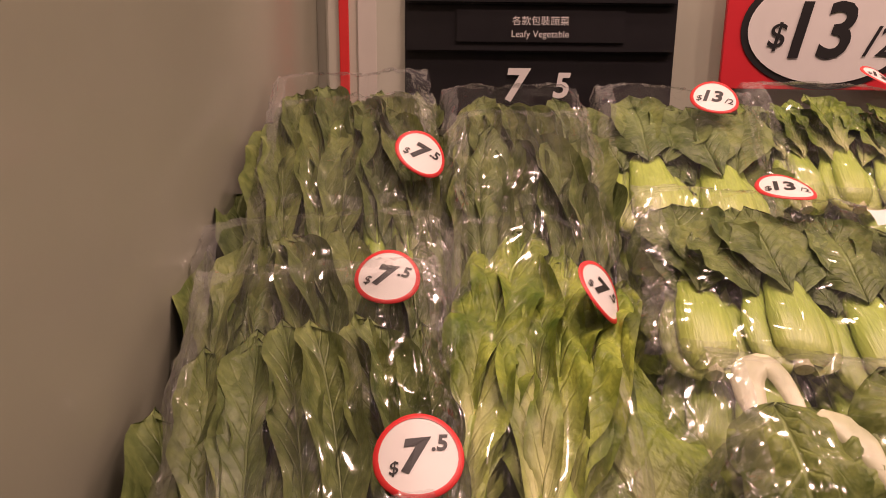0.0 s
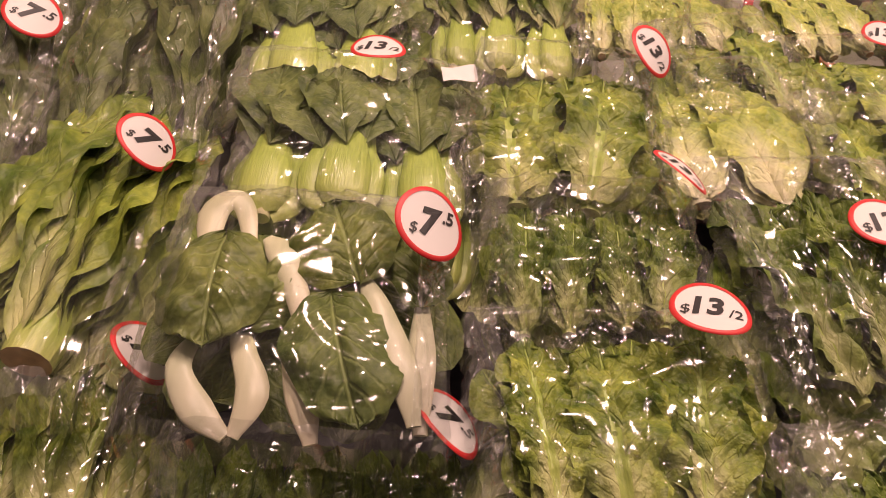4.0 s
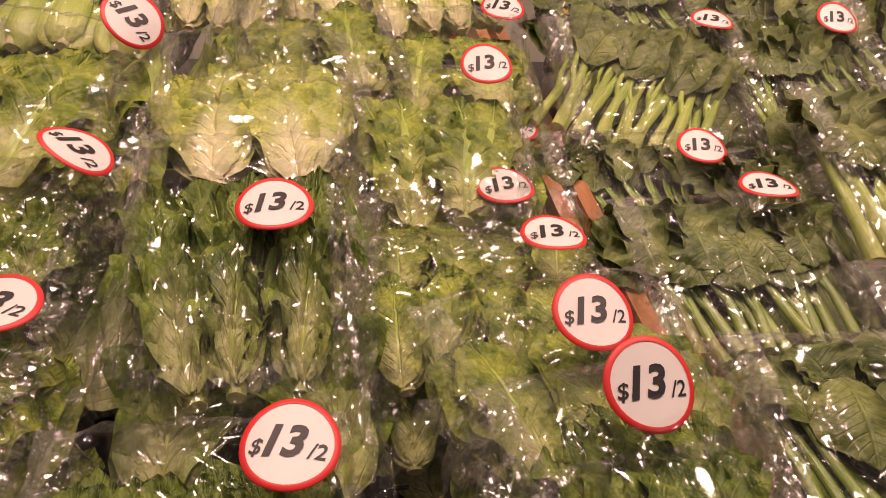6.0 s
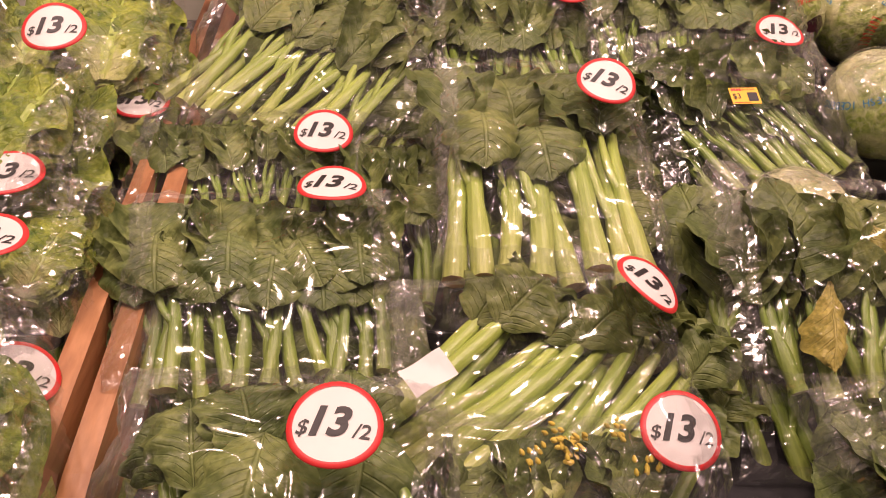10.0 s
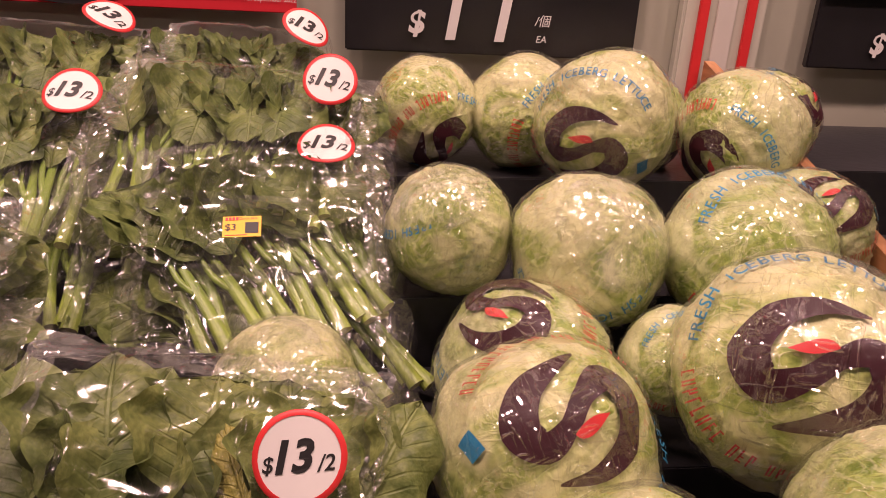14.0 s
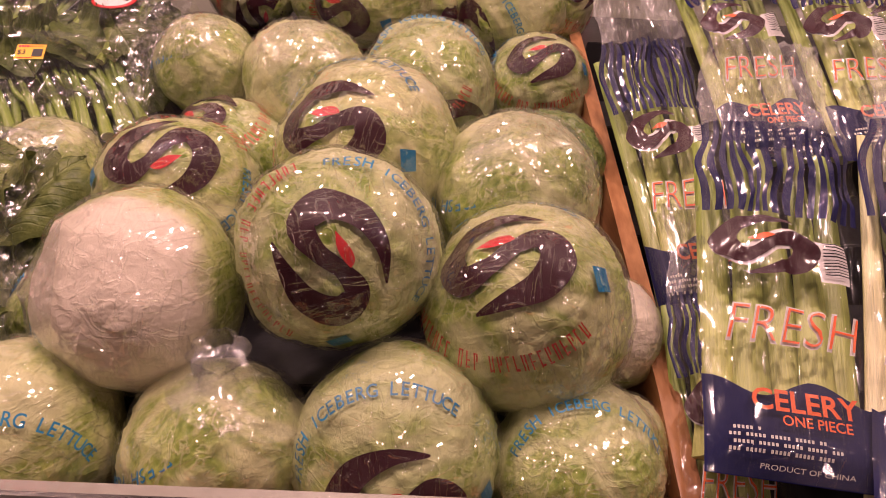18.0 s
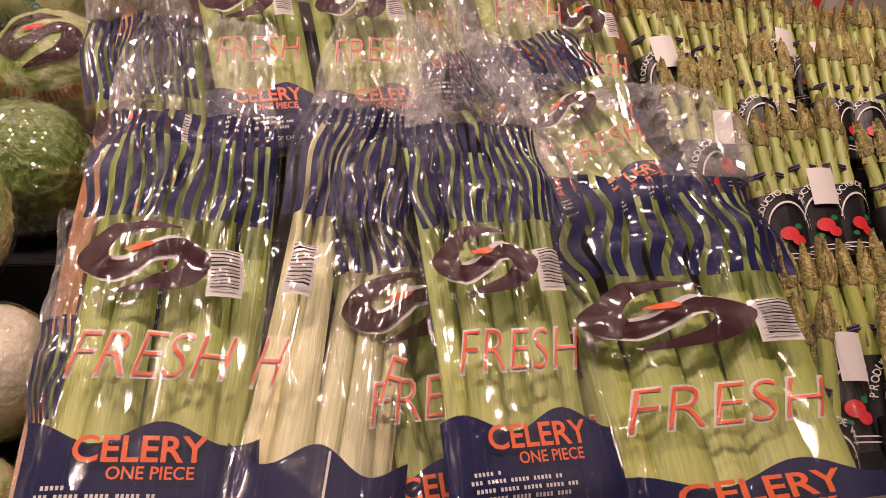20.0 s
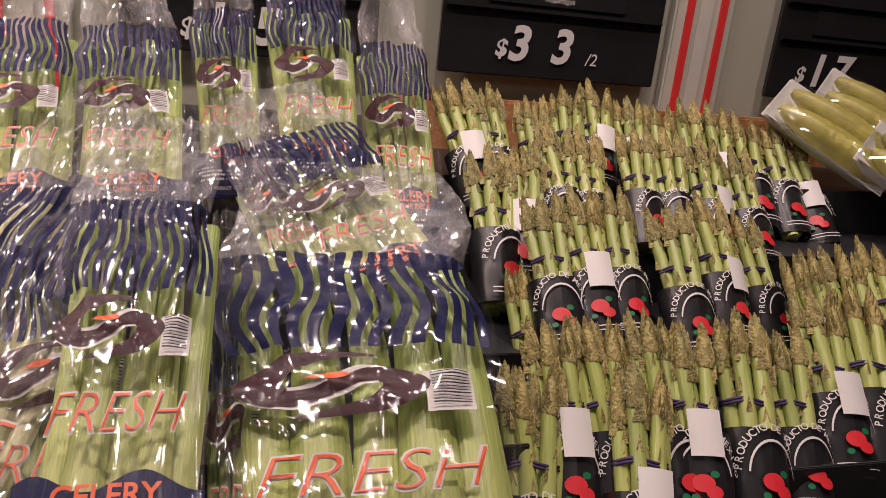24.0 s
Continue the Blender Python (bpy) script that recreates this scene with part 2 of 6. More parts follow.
FILM = film_material("bag_film", 0.0025, 0.040, 0.070, 0.0030, cells=0.35, streak=9.0, run=0.035, patch=(0.44, 0.60), facets=0.03, facet_size=7.0, crease=0.030)
SEAM = film_material("welded_seam", 0.018, 0.20, 0.12, 0.0034, cells=0.6, streak=12.0, run=0.25, patch=(0.42, 0.56), facets=0.6, facet_size=18.0, crease=0.06)
CRUMPLED = film_material("crumpled_bag_film", 0.008, 0.075, 0.085, 0.0040, cells=1.2, streak=8.0, run=0.12, patch=(0.36, 0.52), facets=0.45, facet_size=12.0, crease=0.045)
CLEAR_TOP = film_material("gathered_bag_top", 0.045, 0.20, 0.12, 0.0040, cells=1.0, streak=12.0, run=0.3, patch=(0.30, 0.46), facets=0.8, facet_size=20.0, crease=0.06)
WRAP = film_material("cling_wrap", 0.006, 0.14, 0.050, 0.0040, cells=0.3, streak=11.0, run=0.10, patch=(0.40, 0.58), facets=0.55, facet_size=18.0, crease=0.04, swirl_by=1.2)
MILKY = film_material("gathered_wrap", 0.03, 0.08, 0.12, 0.0012, cells=0.4, streak=6.0, run=0.4, patch=(0.30, 0.5), facets=0.25, facet_size=7.0, crease=0.05, swirl_by=2.0)
SMOKE = film_material("smoked_acrylic", 0.02, 0.08, 0.05, 0.0, (0.16, 0.15, 0.15))
LEAF_DARK = leaf_material("dark_leaf", (0.060, 0.090, 0.029), (0.190, 0.235, 0.088), scale=6.0, pale=1.6)
LEAF_VEINED = leaf_material("veined_leaf", (0.060, 0.090, 0.022), (0.19, 0.23, 0.075), scale=6.0, vein=0.38, pale=1.7, veins=6.0)
LEAF_MID = leaf_material("mid_leaf", (0.045, 0.085, 0.014), (0.19, 0.255, 0.048), scale=7.0, crinkle=0.008, foot=0.6)
LEAF_DULL = leaf_material("dull_leaf", (0.070, 0.098, 0.032), (0.185, 0.22, 0.085), scale=6.0, pale=1.6)
LEAF_LIGHT = leaf_material("light_leaf", (0.062, 0.115, 0.016), (0.30, 0.36, 0.070), scale=7.0, crinkle=0.008, pale=1.6, foot=0.85, foot_color=(0.62, 0.63, 0.29), foot_span=(0.26, 0.80))
LEAF_PALE = leaf_material("pale_leaf", (0.22, 0.30, 0.05), (0.46, 0.50, 0.14), vein=0.3, pale=1.2, foot=0.9, foot_color=(0.80, 0.76, 0.50), foot_span=(0.28, 0.95))
LEAF_YELLOW = leaf_material("yellow_leaf", (0.24, 0.22, 0.05), (0.36, 0.32, 0.10), scale=4.0, pale=1.3)
STALK_GREEN = stalk_material("green_stalk", (0.30, 0.39, 0.08), (0.21, 0.31, 0.055))
STALK_PALE = stalk_material("pale_stalk", (0.47, 0.54, 0.17), (0.35, 0.46, 0.10))
STALK_WHITE = stalk_material("white_stalk", (0.66, 0.62, 0.52), (0.60, 0.62, 0.46), 0.8)
STALK_HEART = stalk_material("heart_rib", (0.86, 0.81, 0.64), (0.72, 0.73, 0.42), 0.9)
STALK_CELERY = stalk_material("celery_stalk", (0.56, 0.60, 0.22), (0.34, 0.45, 0.11), 0.8, 110)
STALK_CELERY_PALE = stalk_material("blanched_celery", (0.84, 0.80, 0.56), (0.74, 0.76, 0.44), 0.9, 110)
STALK_ASP = stalk_material("spear_green", (0.50, 0.54, 0.20), (0.36, 0.42, 0.12), 0.8)
TIP_ASP = leaf_material("spear_tip", (0.17, 0.135, 0.06), (0.40, 0.35, 0.16), scale=30)
CUT_END = plain("cut_end", (0.56, 0.34, 0.18), 0.7, grain=200, vary=0.3)
CUT_PALE = plain("cut_end_pale", (0.62, 0.58, 0.34), 0.6, grain=200, vary=0.25)
FLOWER = plain("flower_yellow", (0.62, 0.48, 0.05), 0.6, grain=120)


def lettuce_material(name, dark, light, pale, share, base=None):
    """Tightly folded lettuce leaf: whitish branching ribs on crinkled green tissue."""
    m, t, p = shader(name)
    big = tex(t, "Noise", 1.1, 3)
    big.inputs["Distortion"].default_value = 1.2
    fold = tex(t, "Noise", 3.2, 3, stretch=(1.0, 1.0, 0.4))
    fold.inputs["Distortion"].default_value = 1.6
    fine = tex(t, "Noise", 13, 4)
    info = t.nodes.new("ShaderNodeObjectInfo")
    c1 = ramp(t, fine.outputs["Fac"], [(0.32, dark), (0.68, light)])
    rib = math_node(t, "ABSOLUTE", math_node(t, "SUBTRACT", fold.outputs["Fac"], 0.5))
    line = fade(t, rib, 0.0, 0.055)
    mass = math_node(t, "SUBTRACT", 1.0, fade(t, big.outputs["Fac"], share - 0.10, share + 0.10))
    col = mix_color(t, math_node(t, "MAXIMUM", math_node(t, "MULTIPLY", line, 0.5), math_node(t, "MULTIPLY", mass, 0.75)), c1, pale)
    if base:
        # the blanched underside of the head, round its cut stem
        c = t.nodes.new("ShaderNodeTexCoord")
        sep = t.nodes.new("ShaderNodeSeparateXYZ")
        t.links.new(c.outputs["Object"], sep.inputs[0])
        rise = math_node(t, "ADD", sep.outputs["Z"], math_node(t, "MULTIPLY", big.outputs["Fac"], 0.7))
        col = mix_color(t, fade(t, rise, 0.55, 0.85), base, col)
    rnd = ramp(t, info.outputs["Random"], [(0.0, (0.88, 0.92, 0.88)), (1.0, (1.05, 1.03, 1.0))])
    t.links.new(mix_color(t, 1.0, col, rnd, "MULTIPLY"), p.inputs["Base Color"])
    p.inputs["Roughness"].default_value = 0.42
    p.inputs["Specular IOR Level"].default_value = 0.3
    tall = math_node(t, "ADD", math_node(t, "MULTIPLY", line, 0.12), math_node(t, "MULTIPLY", fine.outputs["Fac"], 0.6))
    bump(t, tall, 0.45, 0.004, p.inputs["Normal"])
    return m


LETTUCE = lettuce_material("lettuce_leaf", (0.20, 0.30, 0.045), (0.44, 0.52, 0.14), (0.70, 0.69, 0.42), 0.46)
LETTUCE_DARK = lettuce_material("lettuce_outer_leaf", (0.07, 0.13, 0.02), (0.18, 0.27, 0.06), (0.34, 0.40, 0.14), 0.62)
LETTUCE_WHITE = lettuce_material("lettuce_base", (0.22, 0.32, 0.05), (0.42, 0.50, 0.13), (0.62, 0.63, 0.36), 0.50, base=(0.80, 0.72, 0.60))
WHITE = plain("paper_white", (0.68, 0.66, 0.64), 0.45, grain=60, vary=0.03, relief=0)
RED = plain("red_print", (0.62, 0.03, 0.03), 0.45, grain=60, vary=0.06, relief=0)
BLACK_INK = plain("black_ink", (0.012, 0.011, 0.012), 0.5, grain=60, vary=0.1, relief=0)
PLUM = plain("plum_print", (0.045, 0.012, 0.018), 0.4, grain=80, vary=0.15, relief=0)
PLUM.node_tree.nodes["Principled BSDF"].inputs["Specular IOR Level"].default_value = 0.2
BLUE_INK = plain("blue_print", (0.02, 0.22, 0.42), 0.4, grain=60, vary=0.1, relief=0)
NAVY = plain("navy_print", (0.010, 0.012, 0.070), 0.4, grain=50, vary=0.12, relief=0.15)
NAVY.node_tree.nodes["Principled BSDF"].inputs["Specular IOR Level"].default_value = 0.15
ORANGE = plain("orange_print", (0.80, 0.14, 0.03), 0.4, grain=60, vary=0.06, relief=0)
LABEL_YELLOW = plain("yellow_label", (0.85, 0.46, 0.02), 0.5, grain=60, vary=0.04, relief=0)
GREEN_INK = plain("green_print", (0.02, 0.16, 0.06), 0.4, grain=60, relief=0)
BOARD = plain("black_board", (0.016, 0.015, 0.017), 0.32, grain=18, vary=0.25, relief=0.05)
TRAY = plain("black_tray", (0.022, 0.022, 0.025), 0.4, grain=90, vary=0.2, relief=0.3)
CREAM = plain("cream_panel", (0.42, 0.42, 0.34), 0.34, grain=8, vary=0.05, relief=0.04)
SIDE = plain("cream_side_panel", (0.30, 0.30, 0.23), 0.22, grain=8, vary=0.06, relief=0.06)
POST = plain("painted_post", (0.50, 0.50, 0.42), 0.4, grain=10, vary=0.05, relief=0.03)
CHROME = plain("brushed_steel", (0.62, 0.60, 0.58), 0.25, 1.0, grain=120, vary=0.1)
CARD_RED = plain("red_card", (0.58, 0.025, 0.035), 0.4, grain=30, vary=0.05, relief=0)
TILE = plain("floor_tile", (0.16, 0.15, 0.14), 0.35, grain=12, vary=0.12)
# ceiling and shop wall colours set dark to hold down reflections in the film
CEIL = plain("ceiling_board", (0.12, 0.12, 0.12), 0.8, grain=20, vary=0.05)
SHOP = plain("shop_wall", (0.07, 0.06, 0.055), 0.6, grain=6, vary=0.2)
LINER = plain("white_liner", (0.55, 0.52, 0.47), 0.5, grain=20, vary=0.06)
CORN = plain("corn_husk", (0.44, 0.40, 0.09), 0.4, grain=60, vary=0.3, relief=0.4)
FOAM = plain("foam_tray", (0.80, 0.79, 0.76), 0.7, grain=200, vary=0.04)
BAND = plain("purple_band", (0.05, 0.03, 0.10), 0.6, grain=60)


def wood_material():
    m, t, p = shader("varnished_wood")
    n = tex(t, "Noise", 9, 6, stretch=(6.0, 0.6, 6.0))
    n2 = tex(t, "Noise", 60, 3, stretch=(3.0, 0.3, 3.0))
    a = ramp(t, n.outputs["Fac"], [(0.3, (0.32, 0.14, 0.055)), (0.7, (0.52, 0.27, 0.12))])
    b = ramp(t, n2.outputs["Fac"], [(0.3, (0.8, 0.75, 0.7)), (0.7, (1.1, 1.1, 1.1))])
    t.links.new(mix_color(t, 1.0, a, b, "MULTIPLY"), p.inputs["Base Color"])
    p.inputs["Roughness"].default_value = 0.35
    bump(t, n2.outputs["Fac"], 0.2, 0.001, p.inputs["Normal"])
    return m


WOOD = wood_material()


# ---- mesh helpers ----
class Shape:
    """Vertices and faces gathered for one mesh."""

    def __init__(self):
        self.v, self.f, self.m, self.leaf = [], [], [], []

    def grid(self, rows, mats=None, flip=False):
        k, n = len(self.v), len(rows[0])
        for r in rows:
            self.v.extend(r)
        for i in range(len(rows) - 1):
            for j in range(n - 1):
                q = (k + i * n + j, k + i * n + j + 1, k + (i + 1) * n + j + 1, k + (i + 1) * n + j)
                self.f.append(q[::-1] if flip else q)
                self.m.append(mats(i, j) if callable(mats) else (mats or 0))

    def box(self, lo, hi, mat=0):
        k = len(self.v)
        self.v.extend((x, y, z) for z in (lo[2], hi[2]) for y in (lo[1], hi[1]) for x in (lo[0], hi[0]))
        for q in ((0, 2, 3, 1), (4, 5, 7, 6), (0, 1, 5, 4), (2, 6, 7, 3), (0, 4, 6, 2), (1, 3, 7, 5)):
            self.f.append(tuple(k + a for a in q))
            self.m.append(mat)

    def tube(self, path, radii, n=8, mat=0, flat=1.0, cap=None):
        """A tube along a path of points with a radius at each; its ends closed."""
        rings = []
        for i, p in enumerate(path):
            a, b = path[max(i - 1, 0)], path[min(i + 1, len(path) - 1)]
            d = (Vector(b) - Vector(a)).normalized()
            side = d.cross(Vector((0, 0, 1)))
            side = side.normalized() if side.length > 1e-4 else Vector((1, 0, 0))
            up = side.cross(d)
            r = radii[i]
            rings.append([tuple(Vector(p) + side * (r * math.cos(2 * math.pi * k / n)) + up * (r * flat * math.sin(2 * math.pi * k / n))) for k in range(n + 1)])
        self.grid(rings, mat)
        for ring in (rings[0][:-1][::-1], rings[-1][:-1]):
            k = len(self.v)
            self.v.extend(ring)
            self.f.append(tuple(range(k, k + n)))
            self.m.append(mat if cap is None else cap)

    def flat(self, verts, faces, mat=0):
        k = len(self.v)
        self.v.extend(verts)
        self.f.extend(tuple(k + a for a in f) for f in faces)
        self.m.extend([mat] * len(faces))

    def mesh(self, name, materials, smooth=True):
        me = bpy.data.meshes.new(name)
        me.from_pydata([tuple(p) for p in self.v], [], self.f)
        for mt in materials if isinstance(materials, (list, tuple)) else [materials]:
            me.materials.append(mt)
        me.polygons.foreach_set("material_index", self.m)
        me.polygons.foreach_set("use_smooth", [smooth] * len(self.f))
        if self.leaf:
            data = [0.0] * (3 * len(self.v))
            for k, row in self.leaf:
                data[3 * k:3 * k + len(row)] = row
            me.attributes.new("leaf", "FLOAT_VECTOR", "POINT").data.foreach_set("vector", data)
        me.update()
        return me


def part(name, mesh, parent, m=None, label=""):
    ob = new(name, mesh)
    ob.parent = parent
    if m is not None:
        ob.matrix_basis = m
    if label:
        ob["label"] = label
    return ob


def thing(name, m, label, category, group="", mesh=None, kind=""):
    ob = new(name, mesh)
    ob.matrix_basis = m
    return tagged(ob, label, category, group, kind)


def block(name, lo, hi, material, label="", category="", kind="structure", parent=None, bev=0.0):
    bm = bmesh.new()
    bmesh.ops.create_cube(bm, size=1.0)
    for v in bm.verts:
        v.co = Vector((lo[i] + (v.co[i] + 0.5) * (hi[i] - lo[i]) for i in range(3)))
    if bev:
        bmesh.ops.bevel(bm, geom=bm.edges[:], offset=bev, segments=2, affect="EDGES")
    me = bpy.data.meshes.new(name)
    bm.to_mesh(me)
    bm.free()
    me.materials.append(material)
    ob = new(name, me)
    if parent:
        ob.parent = parent
        if label:
            ob["label"] = label
        return ob
    return tagged(ob, label, category, kind=kind)


GLYPHS = {}


def glyphs(text, bold=0.0, shear=0.0):
    """Outline of a line of text as flat vertices and faces, one unit high letters, centred."""
    key = (text, bold, shear)
    if key not in GLYPHS:
        c = bpy.data.curves.new("writing", "FONT")
        c.body, c.offset, c.shear, c.resolution_u = text, bold, shear, 3
        c.align_x, c.align_y = "CENTER", "CENTER"
        ob = new("writing", c)
        bpy.context.view_layer.update()
        me = bpy.data.meshes.new_from_object(ob.evaluated_get(bpy.context.evaluated_depsgraph_get()))
        vs = [(v.co.x, v.co.y) for v in me.vertices]
        fs = [tuple(p.vertices) for p in me.polygons]
        bpy.data.objects.remove(ob)
        bpy.data.meshes.remove(me)
        bpy.data.curves.remove(c)
        if vs:
            cx = (min(a for a, _ in vs) + max(a for a, _ in vs)) / 2
            cy = (min(b for _, b in vs) + max(b for _, b in vs)) / 2
            vs = [(a - cx, b - cy) for a, b in vs]
        GLYPHS[key] = (vs, fs)
    return GLYPHS[key]


def write(shape, text, size, place, mat=0, bold=0.0, shear=0.0, width=None):
    """Adds a line of text; place(x, y) puts its flat points into space."""
    vs, fs = glyphs(text, bold, shear)
    if not vs:
        return
    k = size
    kx = k if width is None else width / (max(a for a, _ in vs) - min(a for a, _ in vs))
    shape.flat([place(a * kx, b * k) for a, b in vs], fs, mat)


def blade(shape, x, y0, y1, z, width, ang, ruffle, rng, rib=0.16, mats=(0, 1), nu=8, nv=10, arch=0.03, wide=0.62, cup=0.1, point=0.75, side=0.0, blister=0.0):
    """One leaf in the plane of the bag: from its foot at y0 to its tip at y1, ruffled to the edges."""
    ph, ph2, ca, sa = rng.uniform(0, 6.28), rng.uniform(0, 6.28), math.cos(radians(ang)), math.sin(radians(ang))
    fr = rng.uniform(5, 9)
    rows, marks = [], []
    L = y1 - y0
    bend = rng.uniform(-0.06, 0.06)
    for i in range(nv + 1):
        v = i / nv
        prof = rib * 0.8 + (1 - rib * 0.8) * math.sin(math.pi * min(1, v ** (math.log(0.5) / math.log(wide)))) ** point
        if v > 0.985:
            prof *= 0.5
        row = []
        for j in range(nu + 1):
            u = 2 * j / nu - 1
            u = math.copysign(abs(u) ** 1.5, u)
            px = u * width / 2 * prof + bend * v * v * L * 2
            py = v * L * (1 - 0.05 * u * u)
            e = abs(u) ** 1.5 * prof
            pz = z + arch * math.sin(math.pi * v) + cup * width * e * e - 0.012 * max(0, 1 - abs(u) / 0.2)
            pz += side * width * abs(math.sin(math.pi * (v * 7 - abs(u) * 2.2))) ** 3 * (1 - 0.6 * abs(u)) * min(1.0, abs(u) * 6)
            pz += ruffle * e * math.sin(fr * v * 3 + ph + 2.2 * u) + 0.5 * ruffle * (noise.noise((px * 14 + ph, py * 14, ph2)))
            if blister:
                pz += blister * (abs(noise.noise((px * 10 + ph2, py * 9, ph))) + 0.5 * abs(noise.noise((px * 24, py * 22 + ph, ph2)))) * min(1.0, abs(u) * 4)
            px += ruffle * 0.7 * e * math.sin(fr * 2 * v + ph2)
            marks.extend((u, v, 1.0))
            row.append((x + px * ca - py * sa, y0 + px * sa + py * ca, pz))
        rows.append(row)
    lim = rib

    def pick(i, j):
        if lim < 0.1:
            return mats[1]
        u = abs(2 * (j + 0.5) / nu - 1)
        return mats[0] if u < max(lim * (1.25 - i / nv), 1.0 / nu + 0.001 if i < nv * 0.7 else 0) else mats[1]

    shape.leaf.append((len(shape.v), marks))
    shape.grid(rows, pick)


def flow(path, radii, n=12):
    """A smooth run of points and radii through the given ones."""
    out, rad, k = [], [], len(path)
    for i in range(n + 1):
        f = i / n * (k - 1)
        j = min(int(f), k - 2)
        t = f - j
        p = [Vector(path[max(0, min(k - 1, j + d))]) for d in (-1, 0, 1, 2)]
        q = 0.5 * (2 * p[1] + (p[2] - p[0]) * t + (2 * p[0] - 5 * p[1] + 4 * p[2] - p[3]) * t * t + (3 * p[1] - p[0] - 3 * p[2] + p[3]) * t ** 3)
        out.append(tuple(q))
        t2 = t * t * (3 - 2 * t)
        rad.append(radii[j] + (radii[j + 1] - radii[j]) * t2)
    return out, rad


MESHES = {}


def cached(key, make):
    if key not in MESHES:
        MESHES[key] = make(random.Random(str(key)))
    return MESHES[key]


# ---- the room and the cabinet ----
WALL_Y = 1.25
block("floor", (-3, -4, -0.1), (8, 3, 0), TILE, "grey stone-look tiled shop floor", "floor")
# ceiling and outer shop walls stay unseen; their dark colour keeps film reflections low
block("ceiling", (-3, -4, 2.9), (8, 3, 3.0), CEIL, "plain dark shop ceiling over the aisle", "ceiling")
block("wall_south", (-3, -4.1, 0), (8, -4, 2.9), SHOP, "dark-coloured unseen shop wall across the aisle", "wall")
block("wall_west", (-3.1, -4, 0), (-3, 3, 2.9), SHOP, "dark-coloured unseen shop wall at the aisle's end", "wall")
block("wall_east", (8, -4, 0), (8.1, 3, 2.9), SHOP, "dark-coloured unseen shop wall at the aisle's far end", "wall")
block("wall_north", (-3, WALL_Y + 0.02, 0), (8, WALL_Y + 0.12, 2.9), CREAM, "cream painted back panel of the produce display", "wall")
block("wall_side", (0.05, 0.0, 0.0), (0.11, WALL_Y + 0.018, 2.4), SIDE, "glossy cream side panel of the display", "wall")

# painted posts with red strips between the bays
for n, px in enumerate((0.154, 1.18, 2.30, 3.45)):
    post = thing("shelf_post", pose(px + 0.034, WALL_Y, 1.35), "cream painted steel shelf post with red strips", "post", "posts of the display wall", kind="structure")
    block("upright", (-0.062, -0.004, -0.4), (0.062, 0.018, 1.0), POST, parent=post, bev=0.004)
    block("channel", (-0.014, -0.008, -0.4), (0.014, -0.0045, 1.0), LINER, parent=post, bev=0.001)
    for sx in (-0.034, 0.036)[:1 if n == 0 else 2]:
        block("strip", (sx - 0.007, -0.011, -0.4), (sx + 0.007, -0.0045, 1.0), RED, parent=post, label="red plastic strip", bev=0.001)

# cabinet under the goods
block("cabinet_front", (0.112, 0.262, 0.0), (6.0, 0.30, 0.905), LINER, "plain pale front panel of the produce cabinet", "cabinet")
block("front_trim", (0.112, 0.236, 0.886), (6.0, 0.30, 0.916), WOOD, "varnished wooden trim along the cabinet front", "trim", bev=0.004)
lip = thing("front_guard", pose(0, 0, 0), "smoked acrylic guard with a steel edge on the cabinet front", "shelf guard", kind="structure")
for k in range(5):
    x0 = (0.113, 1.197, 2.350, 3.503, 4.656)[k]
    x1 = (1.187, 2.340, 3.493, 4.646, 5.8)[k]
    block("guard_panel", (x0, 0.268, 0.917), (x1, 0.272, 0.990), SMOKE, parent=lip, label="smoked acrylic panel")
    block("guard_edge", (x0, 0.265, 0.9905), (x1, 0.275, 0.997), CHROME, parent=lip, label="brushed steel edge", bev=0.0015)
for k in (1, 2, 3):
    bx = (0, 1.192, 2.345, 3.498)[k]
    block("bracket", (bx - 0.03, 0.262, 0.9165), (bx + 0.03, 0.268, 0.922), CHROME, parent=lip, label="steel bracket")

rack = thing("stepped_rack", pose(0, 0, 0), "black stepped plastic rack under the produce", "rack", kind="structure")


def steps(x0, x1, rows):
    for (ya, yb, z) in rows:
        block("tread", (x0, ya, z - 0.05), (x1, yb, z), TRAY, parent=rack, bev=0.004)
        block("riser", (x0, ya - 0.004, z - 0.09), (x1, ya - 0.0005, z + 0.012), TRAY, parent=rack, bev=0.001)


LOW = [(0.30, 0.45, 0.868), (0.455, 0.61, 0.915), (0.615, 0.775, 0.962), (0.78, 0.935, 1.015), (0.94, 1.245, 1.075)]
HIGH = [(0.30, 0.42, 0.88), (0.425, 0.555, 0.915), (0.56, 0.70, 0.955), (0.705, 0.86, 1.005), (0.865, 1.245, 1.06)]
steps(0.112, 1.18, HIGH)
steps(1.205, 1.80, HIGH)
steps(1.802, 2.304, LOW)
steps(2.326, 2.88, [(a, b, z + 0.015) for a, b, z in LOW])
steps(2.882, 4.6, [(a, b, z - 0.03) for a, b, z in LOW])


